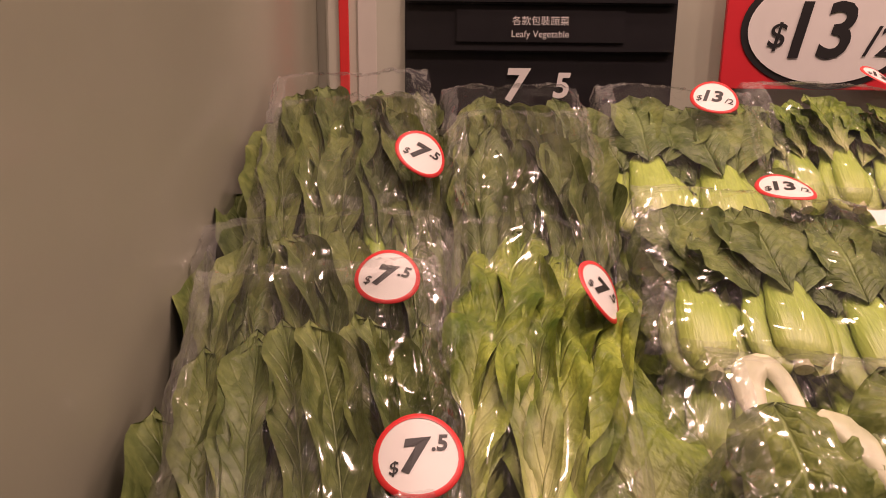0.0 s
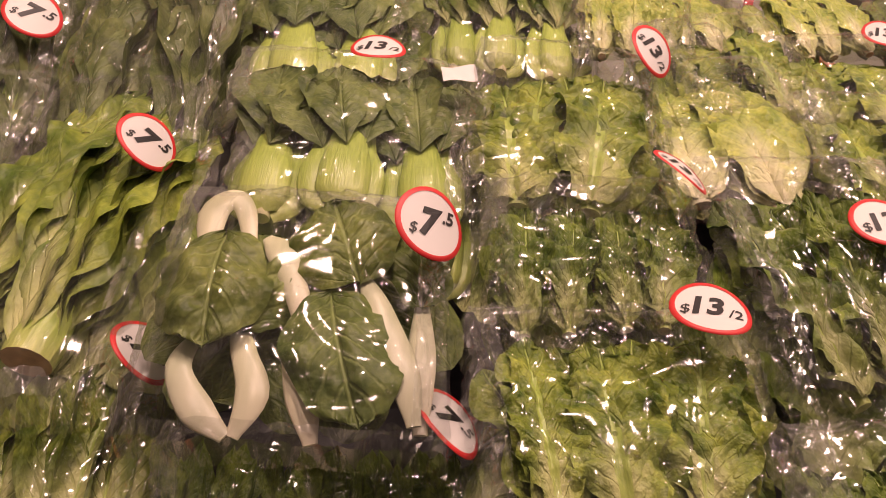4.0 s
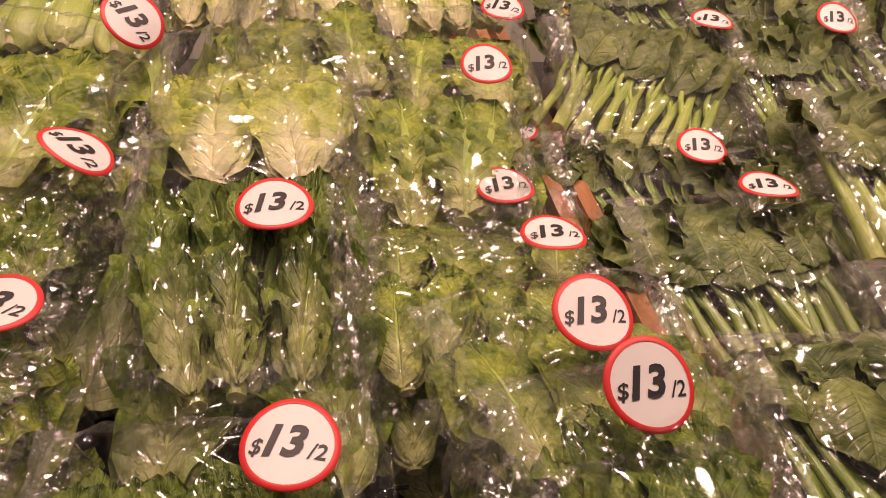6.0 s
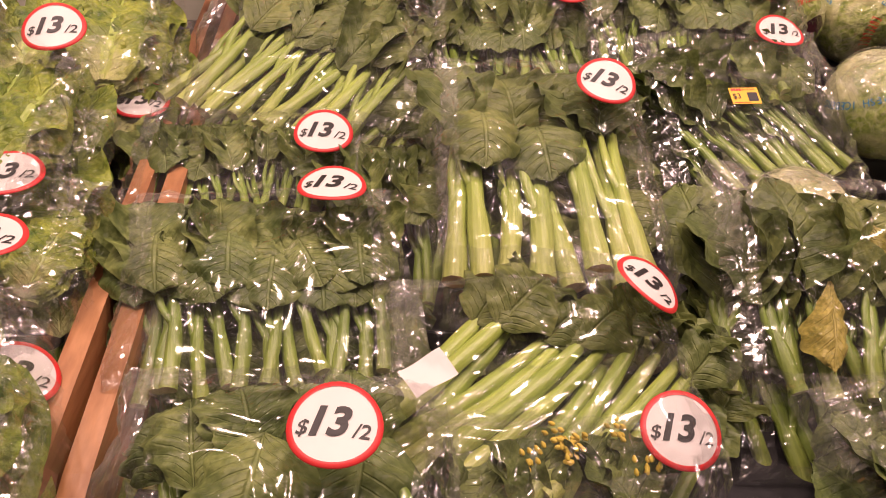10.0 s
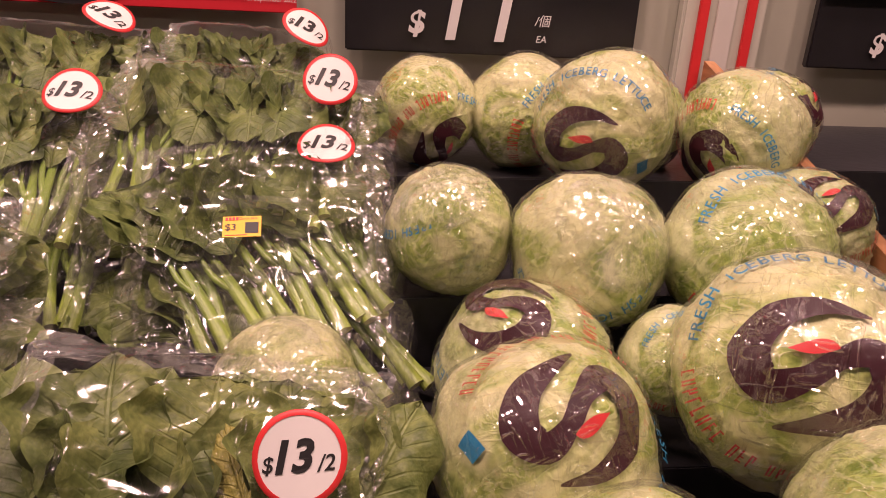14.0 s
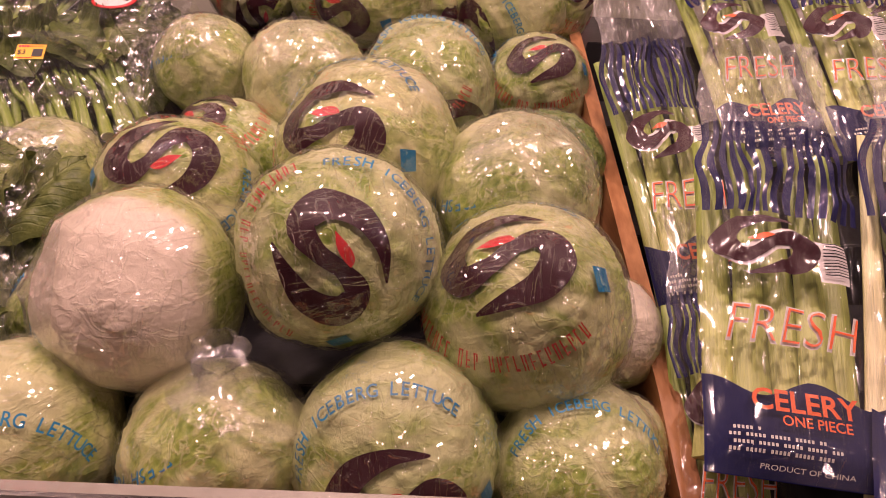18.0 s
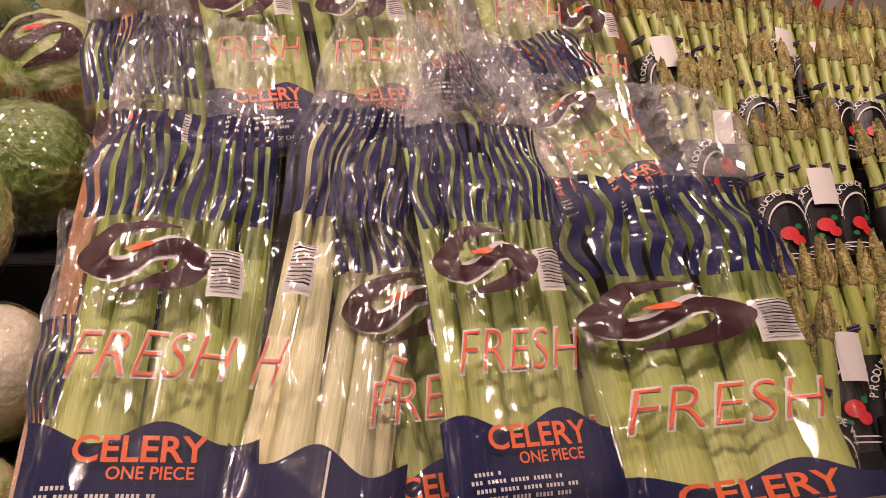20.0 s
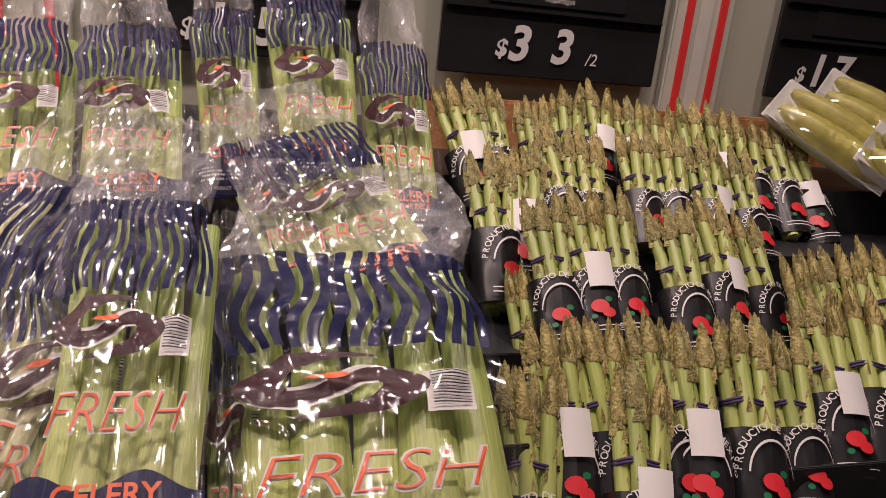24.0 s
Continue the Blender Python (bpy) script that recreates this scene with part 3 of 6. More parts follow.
def divider(x, z0, slope, label):
    s = Shape()
    y0, y1, w = 0.30, 1.23, 0.0075
    pts = [(y0, 0.87), (y1, 0.87), (y1, z0 + slope * (y1 - 0.4)), (0.42, z0), (y0, z0 - 0.045)]
    n = len(pts)
    s.v = [(-w, y, z) for y, z in pts] + [(w, y, z) for y, z in pts]
    s.f = [tuple(range(n))[::-1], tuple(range(n, 2 * n))] + [(i, (i + 1) % n, n + (i + 1) % n, n + i) for i in range(n)]
    s.m = [0] * len(s.f)
    thing("divider_board", pose(x, 0, 0), label, "divider", "wooden dividers", s.mesh("divider_board", WOOD, False))


for dx in (-0.014, 0.012):
    divider(1.205 + dx, 0.968, 0.24, "orange-brown varnished wooden divider between bagged greens")
divider(2.315, 0.955, 0.27, "orange-brown varnished wooden divider beside the celery")
block("back_board", (2.90, 1.205, 1.0), (4.6, 1.228, 1.135), WOOD, "orange-brown varnished board behind the asparagus", "trim", bev=0.004)


# ---- price boards ----
def front_plane(x0, y, z0):
    return lambda a, b: (x0 + a, y, z0 + b)


def price_board(x0, x1, z_bar, title, chinese, digits, label, z0=1.175, red=""):
    """A black board of slotted rails with a name strip, painted digits below and a red badge above."""
    y = WALL_Y - 0.012
    cx = (x0 + x1) / 2
    b = thing("price_board", pose(cx, y, z0), label, "price board", "black price boards")
    w = (x1 - x0) / 2
    h = 0.33
    block("board", (-w, -0.003, 0), (w, 0.010, h), BOARD, parent=b, bev=0.002)
    zb = z_bar - z0
    for k, zz in enumerate((zb, zb + 0.068)):
        block("rail", (-w + 0.003, -0.012, zz - 0.004), (w - 0.003, -0.0035, zz + 0.004), BOARD, parent=b, label="glossy black rail", bev=0.0025)
    block("name_strip", (-w * 0.62, -0.0065, zb + 0.010), (w * 0.62, -0.0035, zb + 0.056), BOARD, parent=b, label="black name strip", bev=0.001)
    s = Shape()
    write(s, title, 0.0135, front_plane(0, -0.0078, zb + 0.021))
    write(s, chinese, 0.014, front_plane(0, -0.0078, zb + 0.041))
    part("name_text", s.mesh("name_text", WHITE, False), b, label="small white name in two scripts")
    for txt, dx, dz, size in digits:
        s = Shape()
        write(s, txt, size, front_plane(dx, -0.0065, zb - 0.055 + dz), bold=0.03 if size > 0.03 else 0.004, shear=0.15)
        part("digit", s.mesh("digit", WHITE, False), b, label="white painted price mark")
    if red:
        s = Shape()
        ring = [(0.155 * math.cos(a * math.pi / 24), 0.05 * math.sin(a * math.pi / 24)) for a in range(48)]
        s.flat([(a, -0.0125, zb + 0.138 + c) for a, c in ring], [tuple(range(48))])
        part("badge", s.mesh("badge", CARD_RED, False), b, label="red oval badge")
        s = Shape()
        write(s, red, 0.022, front_plane(0.0, -0.0135, zb + 0.112), bold=0.01, shear=0.2)
        part("badge_text", s.mesh("badge_text", WHITE, False), b)
    return b


price_board(0.245, 0.642, 1.293, "Leafy Vegetable", "各款包裝蔬菜", [("7", -0.03, 0.004, 0.065), ("5", 0.035, 0.004, 0.05)], "black price board for bagged leafy vegetables")
price_board(1.803, 2.203, 1.280, "Iceberg Lettuce", "西生菜", [("$", -0.105, -0.012, 0.04), ("1", -0.055, 0.0, 0.085), ("1", 0.012, 0.0, 0.085), ("/個", 0.066, -0.002, 0.017), ("EA", 0.066, -0.026, 0.013)], "black price board for iceberg lettuce")
price_board(2.466, 2.868, 1.277, "Celery", "西芹", [("$", -0.10, -0.012, 0.04), ("1", -0.055, 0.0, 0.085), ("5", 0.02, 0.0, 0.08)], "black price board for celery", red="SPECIAL")
price_board(2.976, 3.393, 1.288, "Asparagus", "蘆筍", [("$", -0.098, -0.012, 0.04), ("3", -0.065, 0.0, 0.082), ("3", 0.016, 0.0, 0.082), ("/2", 0.075, -0.018, 0.03)], "black price board for asparagus", red="SPECIAL")
price_board(3.645, 4.04, 1.288, "", "", [("$", -0.13, -0.012, 0.04), ("1", -0.09, 0.0, 0.085), ("7", -0.03, 0.0, 0.085)], "black price board beside the corn trays")


def red_card(x0, x1, z0, z1, label):
    """A red offer card with a white oval, black price and white small print."""
    cx = (x0 + x1) / 2
    y = WALL_Y - 0.010
    c = thing("offer_card", pose(cx, y, z0), label, "offer card", "red offer cards")
    w, h = (x1 - x0) / 2, z1 - z0
    block("card", (-w, -0.002, 0), (w, 0.006, h), CARD_RED, parent=c, bev=0.001)
    s = Shape()
    ox = -w + 0.15
    for k, (ra, rb, mt, yy) in enumerate(((0.128, 0.085, 1, -0.0035), (0.118, 0.076, 0, -0.005))):
        s.flat([(ox + ra * math.cos(a * math.pi / 24), yy, 0.085 + rb * math.sin(a * math.pi / 24)) for a in range(48)], [tuple(range(48))], mt)
    part("price_oval", s.mesh("price_oval", [WHITE, BLACK_INK], False), c, label="white oval with a black rim")
    s = Shape()
    write(s, "$", 0.05, front_plane(ox - 0.075, -0.0065, 0.075), bold=0.008, shear=0.2)
    write(s, "13", 0.11, front_plane(ox - 0.01, -0.0065, 0.085), bold=0.02, shear=0.2)
    write(s, "/2", 0.06, front_plane(ox + 0.075, -0.0065, 0.07), bold=0.008, shear=0.2)
    part("price_marking", s.mesh("price_marking", BLACK_INK, False), c, label="black brushed price")
    s = Shape()
    write(s, "Low prices locked until 30th September 2022", 0.009, front_plane(ox + 0.205, -0.0035, 0.016), width=0.15)
    write(s, "鎖定低價至2022年9月30日", 0.014, front_plane(ox + 0.205, -0.0035, 0.034), width=0.15)
    s.box((ox + 0.135, -0.0035, 0.052), (ox + 0.165, -0.0032, 0.085))
    s.box((ox + 0.18, -0.0035, 0.052), (ox + 0.275, -0.0032, 0.078))
    part("small_print", s.mesh("small_print", WHITE, False), c, label="white small print")


red_card(0.714, 1.105, 1.240, 1.42, "red offer card with a white price oval")
red_card(1.31, 1.74, 1.218, 1.40, "red offer card above the bagged greens")


# ---- vegetables ----
def make_choi(leafs, thick, leaf_from, spread, mats, broad=0.34, droop=0.25):
    """A leafy stalk: a fibrous stem, petioles that branch off it and smooth ribbed leaves, some folded over."""
    def make(rng):
        s, leaves = Shape(), []
        n = 8
        bow, sway = rng.uniform(-0.06, 0.06), rng.uniform(-0.05, 0.05)
        end = leaf_from + 0.20
        mid = lambda f: (bow * math.sin(math.pi * f) + sway * f * f, -0.5 + (end + 0.5) * f, -0.03 * f * f)
        path = [mid(i / n) for i in range(n + 1)]
        s.tube(path, [thick * (1.12 - 0.62 * i / n) * (1 + 0.09 * math.sin(i * 2.3 + bow * 90)) for i in range(n + 1)], 9, 0, cap=2)
        for k in range(leafs):
            way = (-1) ** k * (0 if k == 0 else 1)
            a = way * rng.uniform(0.5, 1.0) * spread + rng.uniform(-8, 8)
            foot = leaf_from + rng.uniform(-0.10, 0.10)
            fx, fy, fz = mid(min(1.0, (foot + 0.5) / (end + 0.5)))
            fx += way * rng.uniform(0.03, 0.08)
            bx, by, bz = mid(rng.uniform(0.25, 0.45))
            if k:
                s.tube(*flow([(bx, by, bz), ((bx + fx) / 2 + way * 0.02, (by + fy) / 2, bz + 0.015), (fx, fy + 0.04, fz + 0.02 + 0.02 * k)], [thick * 0.55, thick * 0.5, thick * 0.28], 7), 7, 0)
            top = min(0.53, foot + rng.uniform(0.44, 0.62))
            fold = rng.choice((-0.35, -0.2, -0.1, 0.2, 0.4))
            leaves.append(Shape())
            blade(leaves[-1], fx, foot, top, fz + 0.025 + 0.03 * k, broad * rng.uniform(0.75, 1.15), -a, 0.026, rng, rib=0.05, wide=0.54, cup=fold, point=0.5, nu=14, nv=22, side=-0.035, arch=0.07, blister=0.02)
        if rng.random() < droop:
            top = rng.uniform(0.26, 0.42)
            leaves.append(Shape())
            blade(leaves[-1], sway + rng.uniform(-0.05, 0.05), top, top + rng.uniform(0.34, 0.46), 0.10, broad * 1.05, 180 + rng.uniform(-28, 28), 0.02, rng, rib=0.05, wide=0.5, cup=-0.25, point=0.55, nu=12, nv=20, side=-0.03, arch=0.04)
        return [s.mesh("choi_plant", mats)] + [q.mesh("leaf", mats) for q in leaves]
    return make


def make_head(leafs, width, ruffle, mats, rib, low=0.0, cut=0.11):
    def make(rng):
        s, leaves = Shape(), []
        for k in range(leafs):
            f = k / max(1, leafs - 1)
            a = (rng.random() - 0.5) * 26 * (1.1 - 0.5 * f)
            x = (rng.random() - 0.5) * width * 0.35
            y1 = 0.5 - rng.uniform(0.0, 0.22) - 0.12 * f * rng.random()
            leaves.append(Shape())
            blade(leaves[-1], x * 0.4, -0.48, y1, -0.10 + 0.15 * f, width * rng.uniform(0.55, 0.85), a, ruffle, rng, rib=rib, wide=0.56, cup=rng.uniform(-0.3, 0.2), arch=0.07, nu=18, nv=32, point=0.45, side=-0.03, blister=ruffle * 0.9)
        wide = cut
        s.tube([(0, -0.50, 0.0), (0, -0.46, 0.0), (0, -0.36, 0.0)], [width * wide * 0.92, width * wide, width * wide * 0.8], 14, 0, flat=0.8, cap=2)
        return [s.mesh("leafy_head", mats)] + [q.mesh("leaf", mats) for q in leaves]
    return make


def make_bok(mats, leaf_w):
    """A small bok choy: a few broad spoon-shaped stalks that clasp one another under dark leaves."""
    def make(rng):
        s, leaves = Shape(), []
        for x, z, r in ((-0.13, -0.01, 0.095), (0.13, -0.01, 0.095), (rng.uniform(-0.04, 0.04), 0.045, 0.150)):
            x += rng.uniform(-0.02, 0.02)
            out = rng.uniform(0.7, 1.15)
            path = [(x * 0.25, -0.49, z * 0.3), (x * 0.95, -0.41, z), (x * 1.1, -0.27, z + 0.01), (x * out * 0.85, -0.08, z * 0.9), (x * out, 0.12, z * 0.6)]
            s.tube(*flow(path, [r * 0.6, r * 0.95, r * 0.95, r * 0.72, r * 0.40], 14), 14, 0, flat=0.45)
            for q in range(2):
                leaves.append(Shape())
                blade(leaves[-1], x * out * 0.9, -0.08 + rng.uniform(-0.08, 0.06), rng.uniform(0.36, 0.52), z + 0.045 + 0.02 * q, leaf_w * rng.uniform(1.1, 1.6), -x * 90 + rng.uniform(-22, 22), 0.02, rng, rib=0.06, blister=0.02, wide=0.6, cup=rng.uniform(-0.3, 0.3), nu=12, nv=16, side=-0.03)
        s.tube([(0, -0.52, 0.01), (0, -0.47, 0.01)], [0.045, 0.06], 9, 2, cap=2)
        return [s.mesh("bok_choy", mats)] + [q.mesh("leaf", mats) for q in leaves]
    return make


# white-stemmed pak choi lying crosswise: the run of each broad stalk, its leaf's foot, tip and width, in shares of the bag
PAK = [
    ([(-0.17, -0.44), (-0.28, -0.36), (-0.37, -0.22), (-0.34, -0.08)], (-0.33, -0.12), (-0.42, 0.24), 0.30),
    ([(-0.15, -0.44), (-0.11, -0.30), (-0.17, -0.15), (-0.22, -0.02)], (-0.20, -0.08), (-0.10, 0.34), 0.34),
    ([(-0.36, 0.16), (-0.39, 0.38), (-0.33, 0.46), (-0.27, 0.41), (-0.22, 0.24)], (-0.32, 0.30), (-0.30, -0.18), 0.38),
    ([(-0.17, 0.30), (-0.10, 0.22), (-0.02, 0.06), (0.01, -0.06)], (0.10, 0.06), (0.20, -0.44), 0.36),
    ([(0.10, -0.45), (0.05, -0.30), (0.0, -0.15), (-0.03, 0.0)], (-0.02, -0.02), (0.10, 0.38), 0.34),
    ([(0.42, -0.40), (0.37, -0.22), (0.28, 0.0), (0.18, 0.18)], (0.20, 0.10), (0.02, 0.46), 0.40),
    ([(0.44, -0.40), (0.43, -0.15), (0.42, 0.12)], (0.42, 0.05), (0.40, 0.42), 0.24),
]


def pak_plants(b, w, h, rng):
    for k in range(8):
        me = cached(("loose", LEAF_VEINED.name, k % 4), make_loose(LEAF_VEINED, 0.03))
        part("loose_leaf", me, b, pose(((k + 0.5) / 8 - 0.5) * w * 0.85, rng.uniform(-0.2, 0.2) * h, -0.030, 0, rng.uniform(-10, 10), rng.uniform(-40, 40)) @ Matrix.Diagonal((h * 0.4, h * 0.6, h * 0.3, 1)))
    for k, (run, foot, tip, width) in enumerate(PAK):
        s, q = Shape(), Shape()
        lift = 0.006 if k in (2, 3, 5) else -0.004
        n = len(run) - 1
        path = [(u * w, v * h, lift - 0.004 + 0.004 * math.sin(math.pi * i / n)) for i, (u, v) in enumerate(run)]
        s.tube(*flow(path, [h * 0.058 * (0.40 if i == 0 else 1 - 0.62 * (i / n) ** 2) for i in range(n + 1)], 16), 14, 0, flat=0.34)
        plant = part("pak_choi", s.mesh("pak_choi", [STALK_WHITE]), b)
        dx, dy = (tip[0] - foot[0]) * w, (tip[1] - foot[1]) * h
        blade(q, 0, 0, math.hypot(dx, dy) / h, 0.0, width, 0, 0.02, rng, rib=0.06, wide=0.52, cup=-0.2, point=0.36, nu=20, nv=30, side=-0.05, arch=0.07, blister=0.05)
        part("leaf", q.mesh("leaf", [STALK_WHITE, LEAF_VEINED]), plant, pose(foot[0] * w, foot[1] * h, lift, 0, 0, math.degrees(math.atan2(-dx, dy))) @ Matrix.Diagonal((h, h, h * 0.8, 1)))


def make_long(mats, width, stem, rib):
    def make(rng):
        s, leaves = Shape(), []
        bow = rng.uniform(-0.04, 0.04)
        path = [(bow * math.sin(math.pi * i / 6), -0.5 + (stem + 0.1) * i / 6, 0.01) for i in range(7)]
        s.tube(path, [0.042 - 0.003 * i for i in range(7)], 8, 0, flat=0.6, cap=2)
        leaves.append(Shape())
        blade(leaves[-1], bow * 0.4, -0.5 + stem * 0.3, 0.5, 0.02, width, rng.uniform(-5, 5), 0.018, rng, rib=rib, wide=0.6, cup=rng.choice((-0.7, -0.4, 0.4, 0.8)), arch=0.05, nu=10, nv=20, point=0.4, blister=0.015)
        leaves.append(Shape())
        blade(leaves[-1], bow * 0.3 + 0.03, -0.5 + stem * 0.4, rng.uniform(0.3, 0.46), -0.02, width * 0.9, rng.uniform(-10, 10), 0.02, rng, rib=rib, wide=0.6, cup=rng.choice((-0.6, 0.3, 0.6)), nu=10, nv=20, point=0.4, blister=0.015)
        return [s.mesh("long_leaf", mats)] + [q.mesh("leaf", mats) for q in leaves]
    return make


VEG = {
    # kind: (part name, maker, how many, width share of each, jitter in turn, contents low/high share, thickness)
    "leafy": ("leaf_stalk", make_long([STALK_GREEN, LEAF_DULL, CUT_PALE], 0.17, 0.5, 0.08), 17, 1.0, 5, 1.0),
    "long_rib": ("leaf_stalk", make_long([STALK_PALE, LEAF_LIGHT, CUT_PALE], 0.26, 0.9, 0.2), 14, 0.9, 4, 1.0),
    "stem_lettuce": ("lettuce_stem", make_head(16, 0.36, 0.03, [STALK_PALE, LEAF_LIGHT, CUT_END], 0.16, cut=0.24), 3, 1.0, 6, 0.98),
    "frilly": ("frilly_head", make_head(14, 0.9, 0.05, [STALK_GREEN, LEAF_DULL, CUT_PALE], 0.05), 2, 1.0, 30, 0.9),
    "bok_dark": ("bok_choy", make_bok([STALK_PALE, LEAF_DARK, CUT_PALE], 0.30), 3, 1.0, 8, 0.98),
    "bok_pale": ("bok_choy", make_bok([STALK_PALE, LEAF_MID, CUT_PALE], 0.22), 3, 1.0, 4, 0.96),
    "pak_bulb": ("bok_choy", make_bok([STALK_WHITE, LEAF_MID, CUT_PALE], 0.20), 10, 1.0, 12, 0.98),
    "heart": ("lettuce_heart", make_head(14, 0.58, 0.030, [STALK_HEART, LEAF_PALE, CUT_END], 0.08, cut=0.10), 3, 1.0, 4, 0.98),
    "romaine": ("romaine_head", make_head(10, 0.52, 0.055, [STALK_PALE, LEAF_LIGHT, CUT_PALE], 0.30), 2, 1.0, 12, 1.02),
    "romaine_dark": ("romaine_head", make_head(12, 0.56, 0.065, [STALK_PALE, LEAF_MID, CUT_PALE], 0.16), 3, 1.0, 14, 1.02),
    "romaine_pale": ("romaine_head", make_head(12, 0.60, 0.035, [STALK_PALE, LEAF_LIGHT, CUT_PALE], 0.10), 3, 1.0, 9, 0.90),
    "choi_dark": ("choi_sum", make_choi(2, 0.033, 0.08, 16, [STALK_GREEN, LEAF_DARK, CUT_PALE], 0.33, 0.4), 12, 1.0, 13, 0.98),
    "choi_flower": ("choi_sum", make_choi(2, 0.033, 0.08, 16, [STALK_GREEN, LEAF_DARK, CUT_PALE], 0.33, 0.4), 12, 1.0, 13, 0.98),
    "choi_pale": ("choi_sum", make_choi(2, 0.034, 0.06, 12, [STALK_PALE, LEAF_DULL, CUT_PALE], 0.30, 0.0), 13, 1.0, 7, 0.98),
    "choi_leaf": ("choi_sum", make_choi(2, 0.036, 0.10, 14, [STALK_GREEN, LEAF_DARK, CUT_PALE], 0.42, 0.7), 12, 1.0, 11, 0.98),
    "kai_lan": ("kai_lan", make_choi(2, 0.046, 0.22, 16, [STALK_PALE, LEAF_DULL, CUT_END], 0.32, 0.15), 10, 1.0, 6, 0.98),
    "kai_fan": ("kai_lan", make_choi(1, 0.046, 0.30, 10, [STALK_PALE, LEAF_DULL, CUT_PALE], 0.34, 0.0), 11, 1.0, 7, 1.1),
    "choi_long": ("choi_sum", make_choi(1, 0.034, 0.22, 12, [STALK_GREEN, LEAF_DARK, CUT_PALE], 0.36, 0.1), 12, 1.0, 9, 1.0),
    "kai_dark": ("kai_lan", make_choi(3, 0.036, -0.16, 24, [STALK_GREEN, LEAF_DARK, CUT_PALE], 0.50, 0.5), 6, 1.0, 12, 1.0),
    "kai_leaf": ("kai_lan", make_choi(3, 0.038, -0.02, 20, [STALK_GREEN, LEAF_DULL, CUT_PALE], 0.42, 0.3), 8, 1.0, 13, 1.0),
}
NAMES = {
    "leafy": "clear bag of long dull-green leafy vegetables", "long_rib": "clear bag of long pale-ribbed green lettuce leaves",
    "stem_lettuce": "clear bag of stem lettuce with brown cut ends", "frilly": "crumpled clear bag of frilly green leaves",
    "bok_dark": "clear bag of dark baby bok choy", "bok_pale": "clear bag of pale baby bok choy bulbs",
    "pak_white": "clear bag of white-stemmed pak choi with dark leaves", "heart": "clear bag of pale lettuce hearts, cut ends down", "pak_bulb": "clear bag of small white-bulbed pak choi",
    "romaine": "clear bag of crinkled light-green lettuce", "romaine_dark": "clear bag of crinkled dark-green lettuce", "romaine_pale": "clear bag of broad pale-green lettuce",
    "choi_dark": "clear bag of dark-leaved choi sum", "choi_flower": "clear bag of choi sum with yellow flowers", "choi_pale": "clear bag of choi sum with pale stems",
    "choi_leaf": "clear bag of choi sum, large leaves folded over", "kai_lan": "clear bag of thick-stemmed Chinese kale", "kai_leaf": "clear bag of broad-leaved Chinese kale", "kai_fan": "clear bag of Chinese kale, thick stems slanting",
    "choi_long": "clear bag of long-stemmed choi sum", "kai_dark": "clear bag of dark broad-leaved Chinese kale",
}


def film_z(u, v, seed):
    """Height of a bag's film over its unit square, u and v from -0.5 to 0.5: a pillow with taut creases, crumpled to its rim."""
    e = max(0.0, 1 - (2 * abs(u)) ** 5) * max(0.0, 1 - (2 * abs(v)) ** 6)
    w = noise.noise((u * 2.2 + seed * 3.1, v * 2.0, seed)) * 0.6 + noise.noise((u * 4.5, v * 1.6 + seed, seed * 1.7)) * 0.22
    c = max(0.0, 1 - 3.2 * abs(noise.noise((u * 4 + seed, v * 2.1 + 2 * seed, 3.3)))) ** 2
    d = max(0.0, 1 - 3.2 * abs(noise.noise((u * 2.4 + v * 3 - seed, v * 3.4 - u * 2 + seed, 8.1)))) ** 2
    rim = max(0.0, min(1.0, (max(abs(2 * u), abs(2 * v)) - 0.74) / 0.26))
    w += rim * (0.5 * noise.noise((u * 15, v * 15 + seed, seed * 0.7)) + 0.45 * noise.noise((u * 34 + seed, v * 34, 5.0)))
    return 0.003 + 0.021 * e + 0.006 * w * (0.35 + 0.65 * e + 0.5 * rim) + 0.003 * c + 0.003 * d


def make_film(seed):
    def make(rng):
        s = Shape()
        nu, nv = 52, 46
        rows = []
        for i in range(nv + 1):
            row = []
            for j in range(nu + 1):
                u, v = j / nu - 0.5, i / nv - 0.5
                du = (0.034 * noise.noise((v * 6, seed, 1.3)) + 0.018 * noise.noise((v * 21, seed, 2.9))) * abs(2 * u) ** 3
                dv = (0.034 * noise.noise((u * 6, seed, 7.7)) + 0.018 * noise.noise((u * 21, seed, 5.1))) * abs(2 * v) ** 3
                z = film_z(u, v, seed)
                if j in (0, nu) or i == 0:
                    z = -0.012
                row.append((u * 1.06 + du, v * 1.05 + dv, z))
            rows.append(row)
        rim = lambda i, j: i < 3 or i > nv - 6 or j < 6 or j > nu - 7
        s.grid(rows, lambda i, j: 1 if rim(i, j) else 0)
        me = s.mesh("film", [FILM, SEAM])
        me.polygons.foreach_set("use_smooth", [m == 0 for m in s.m])
        return me
    return make


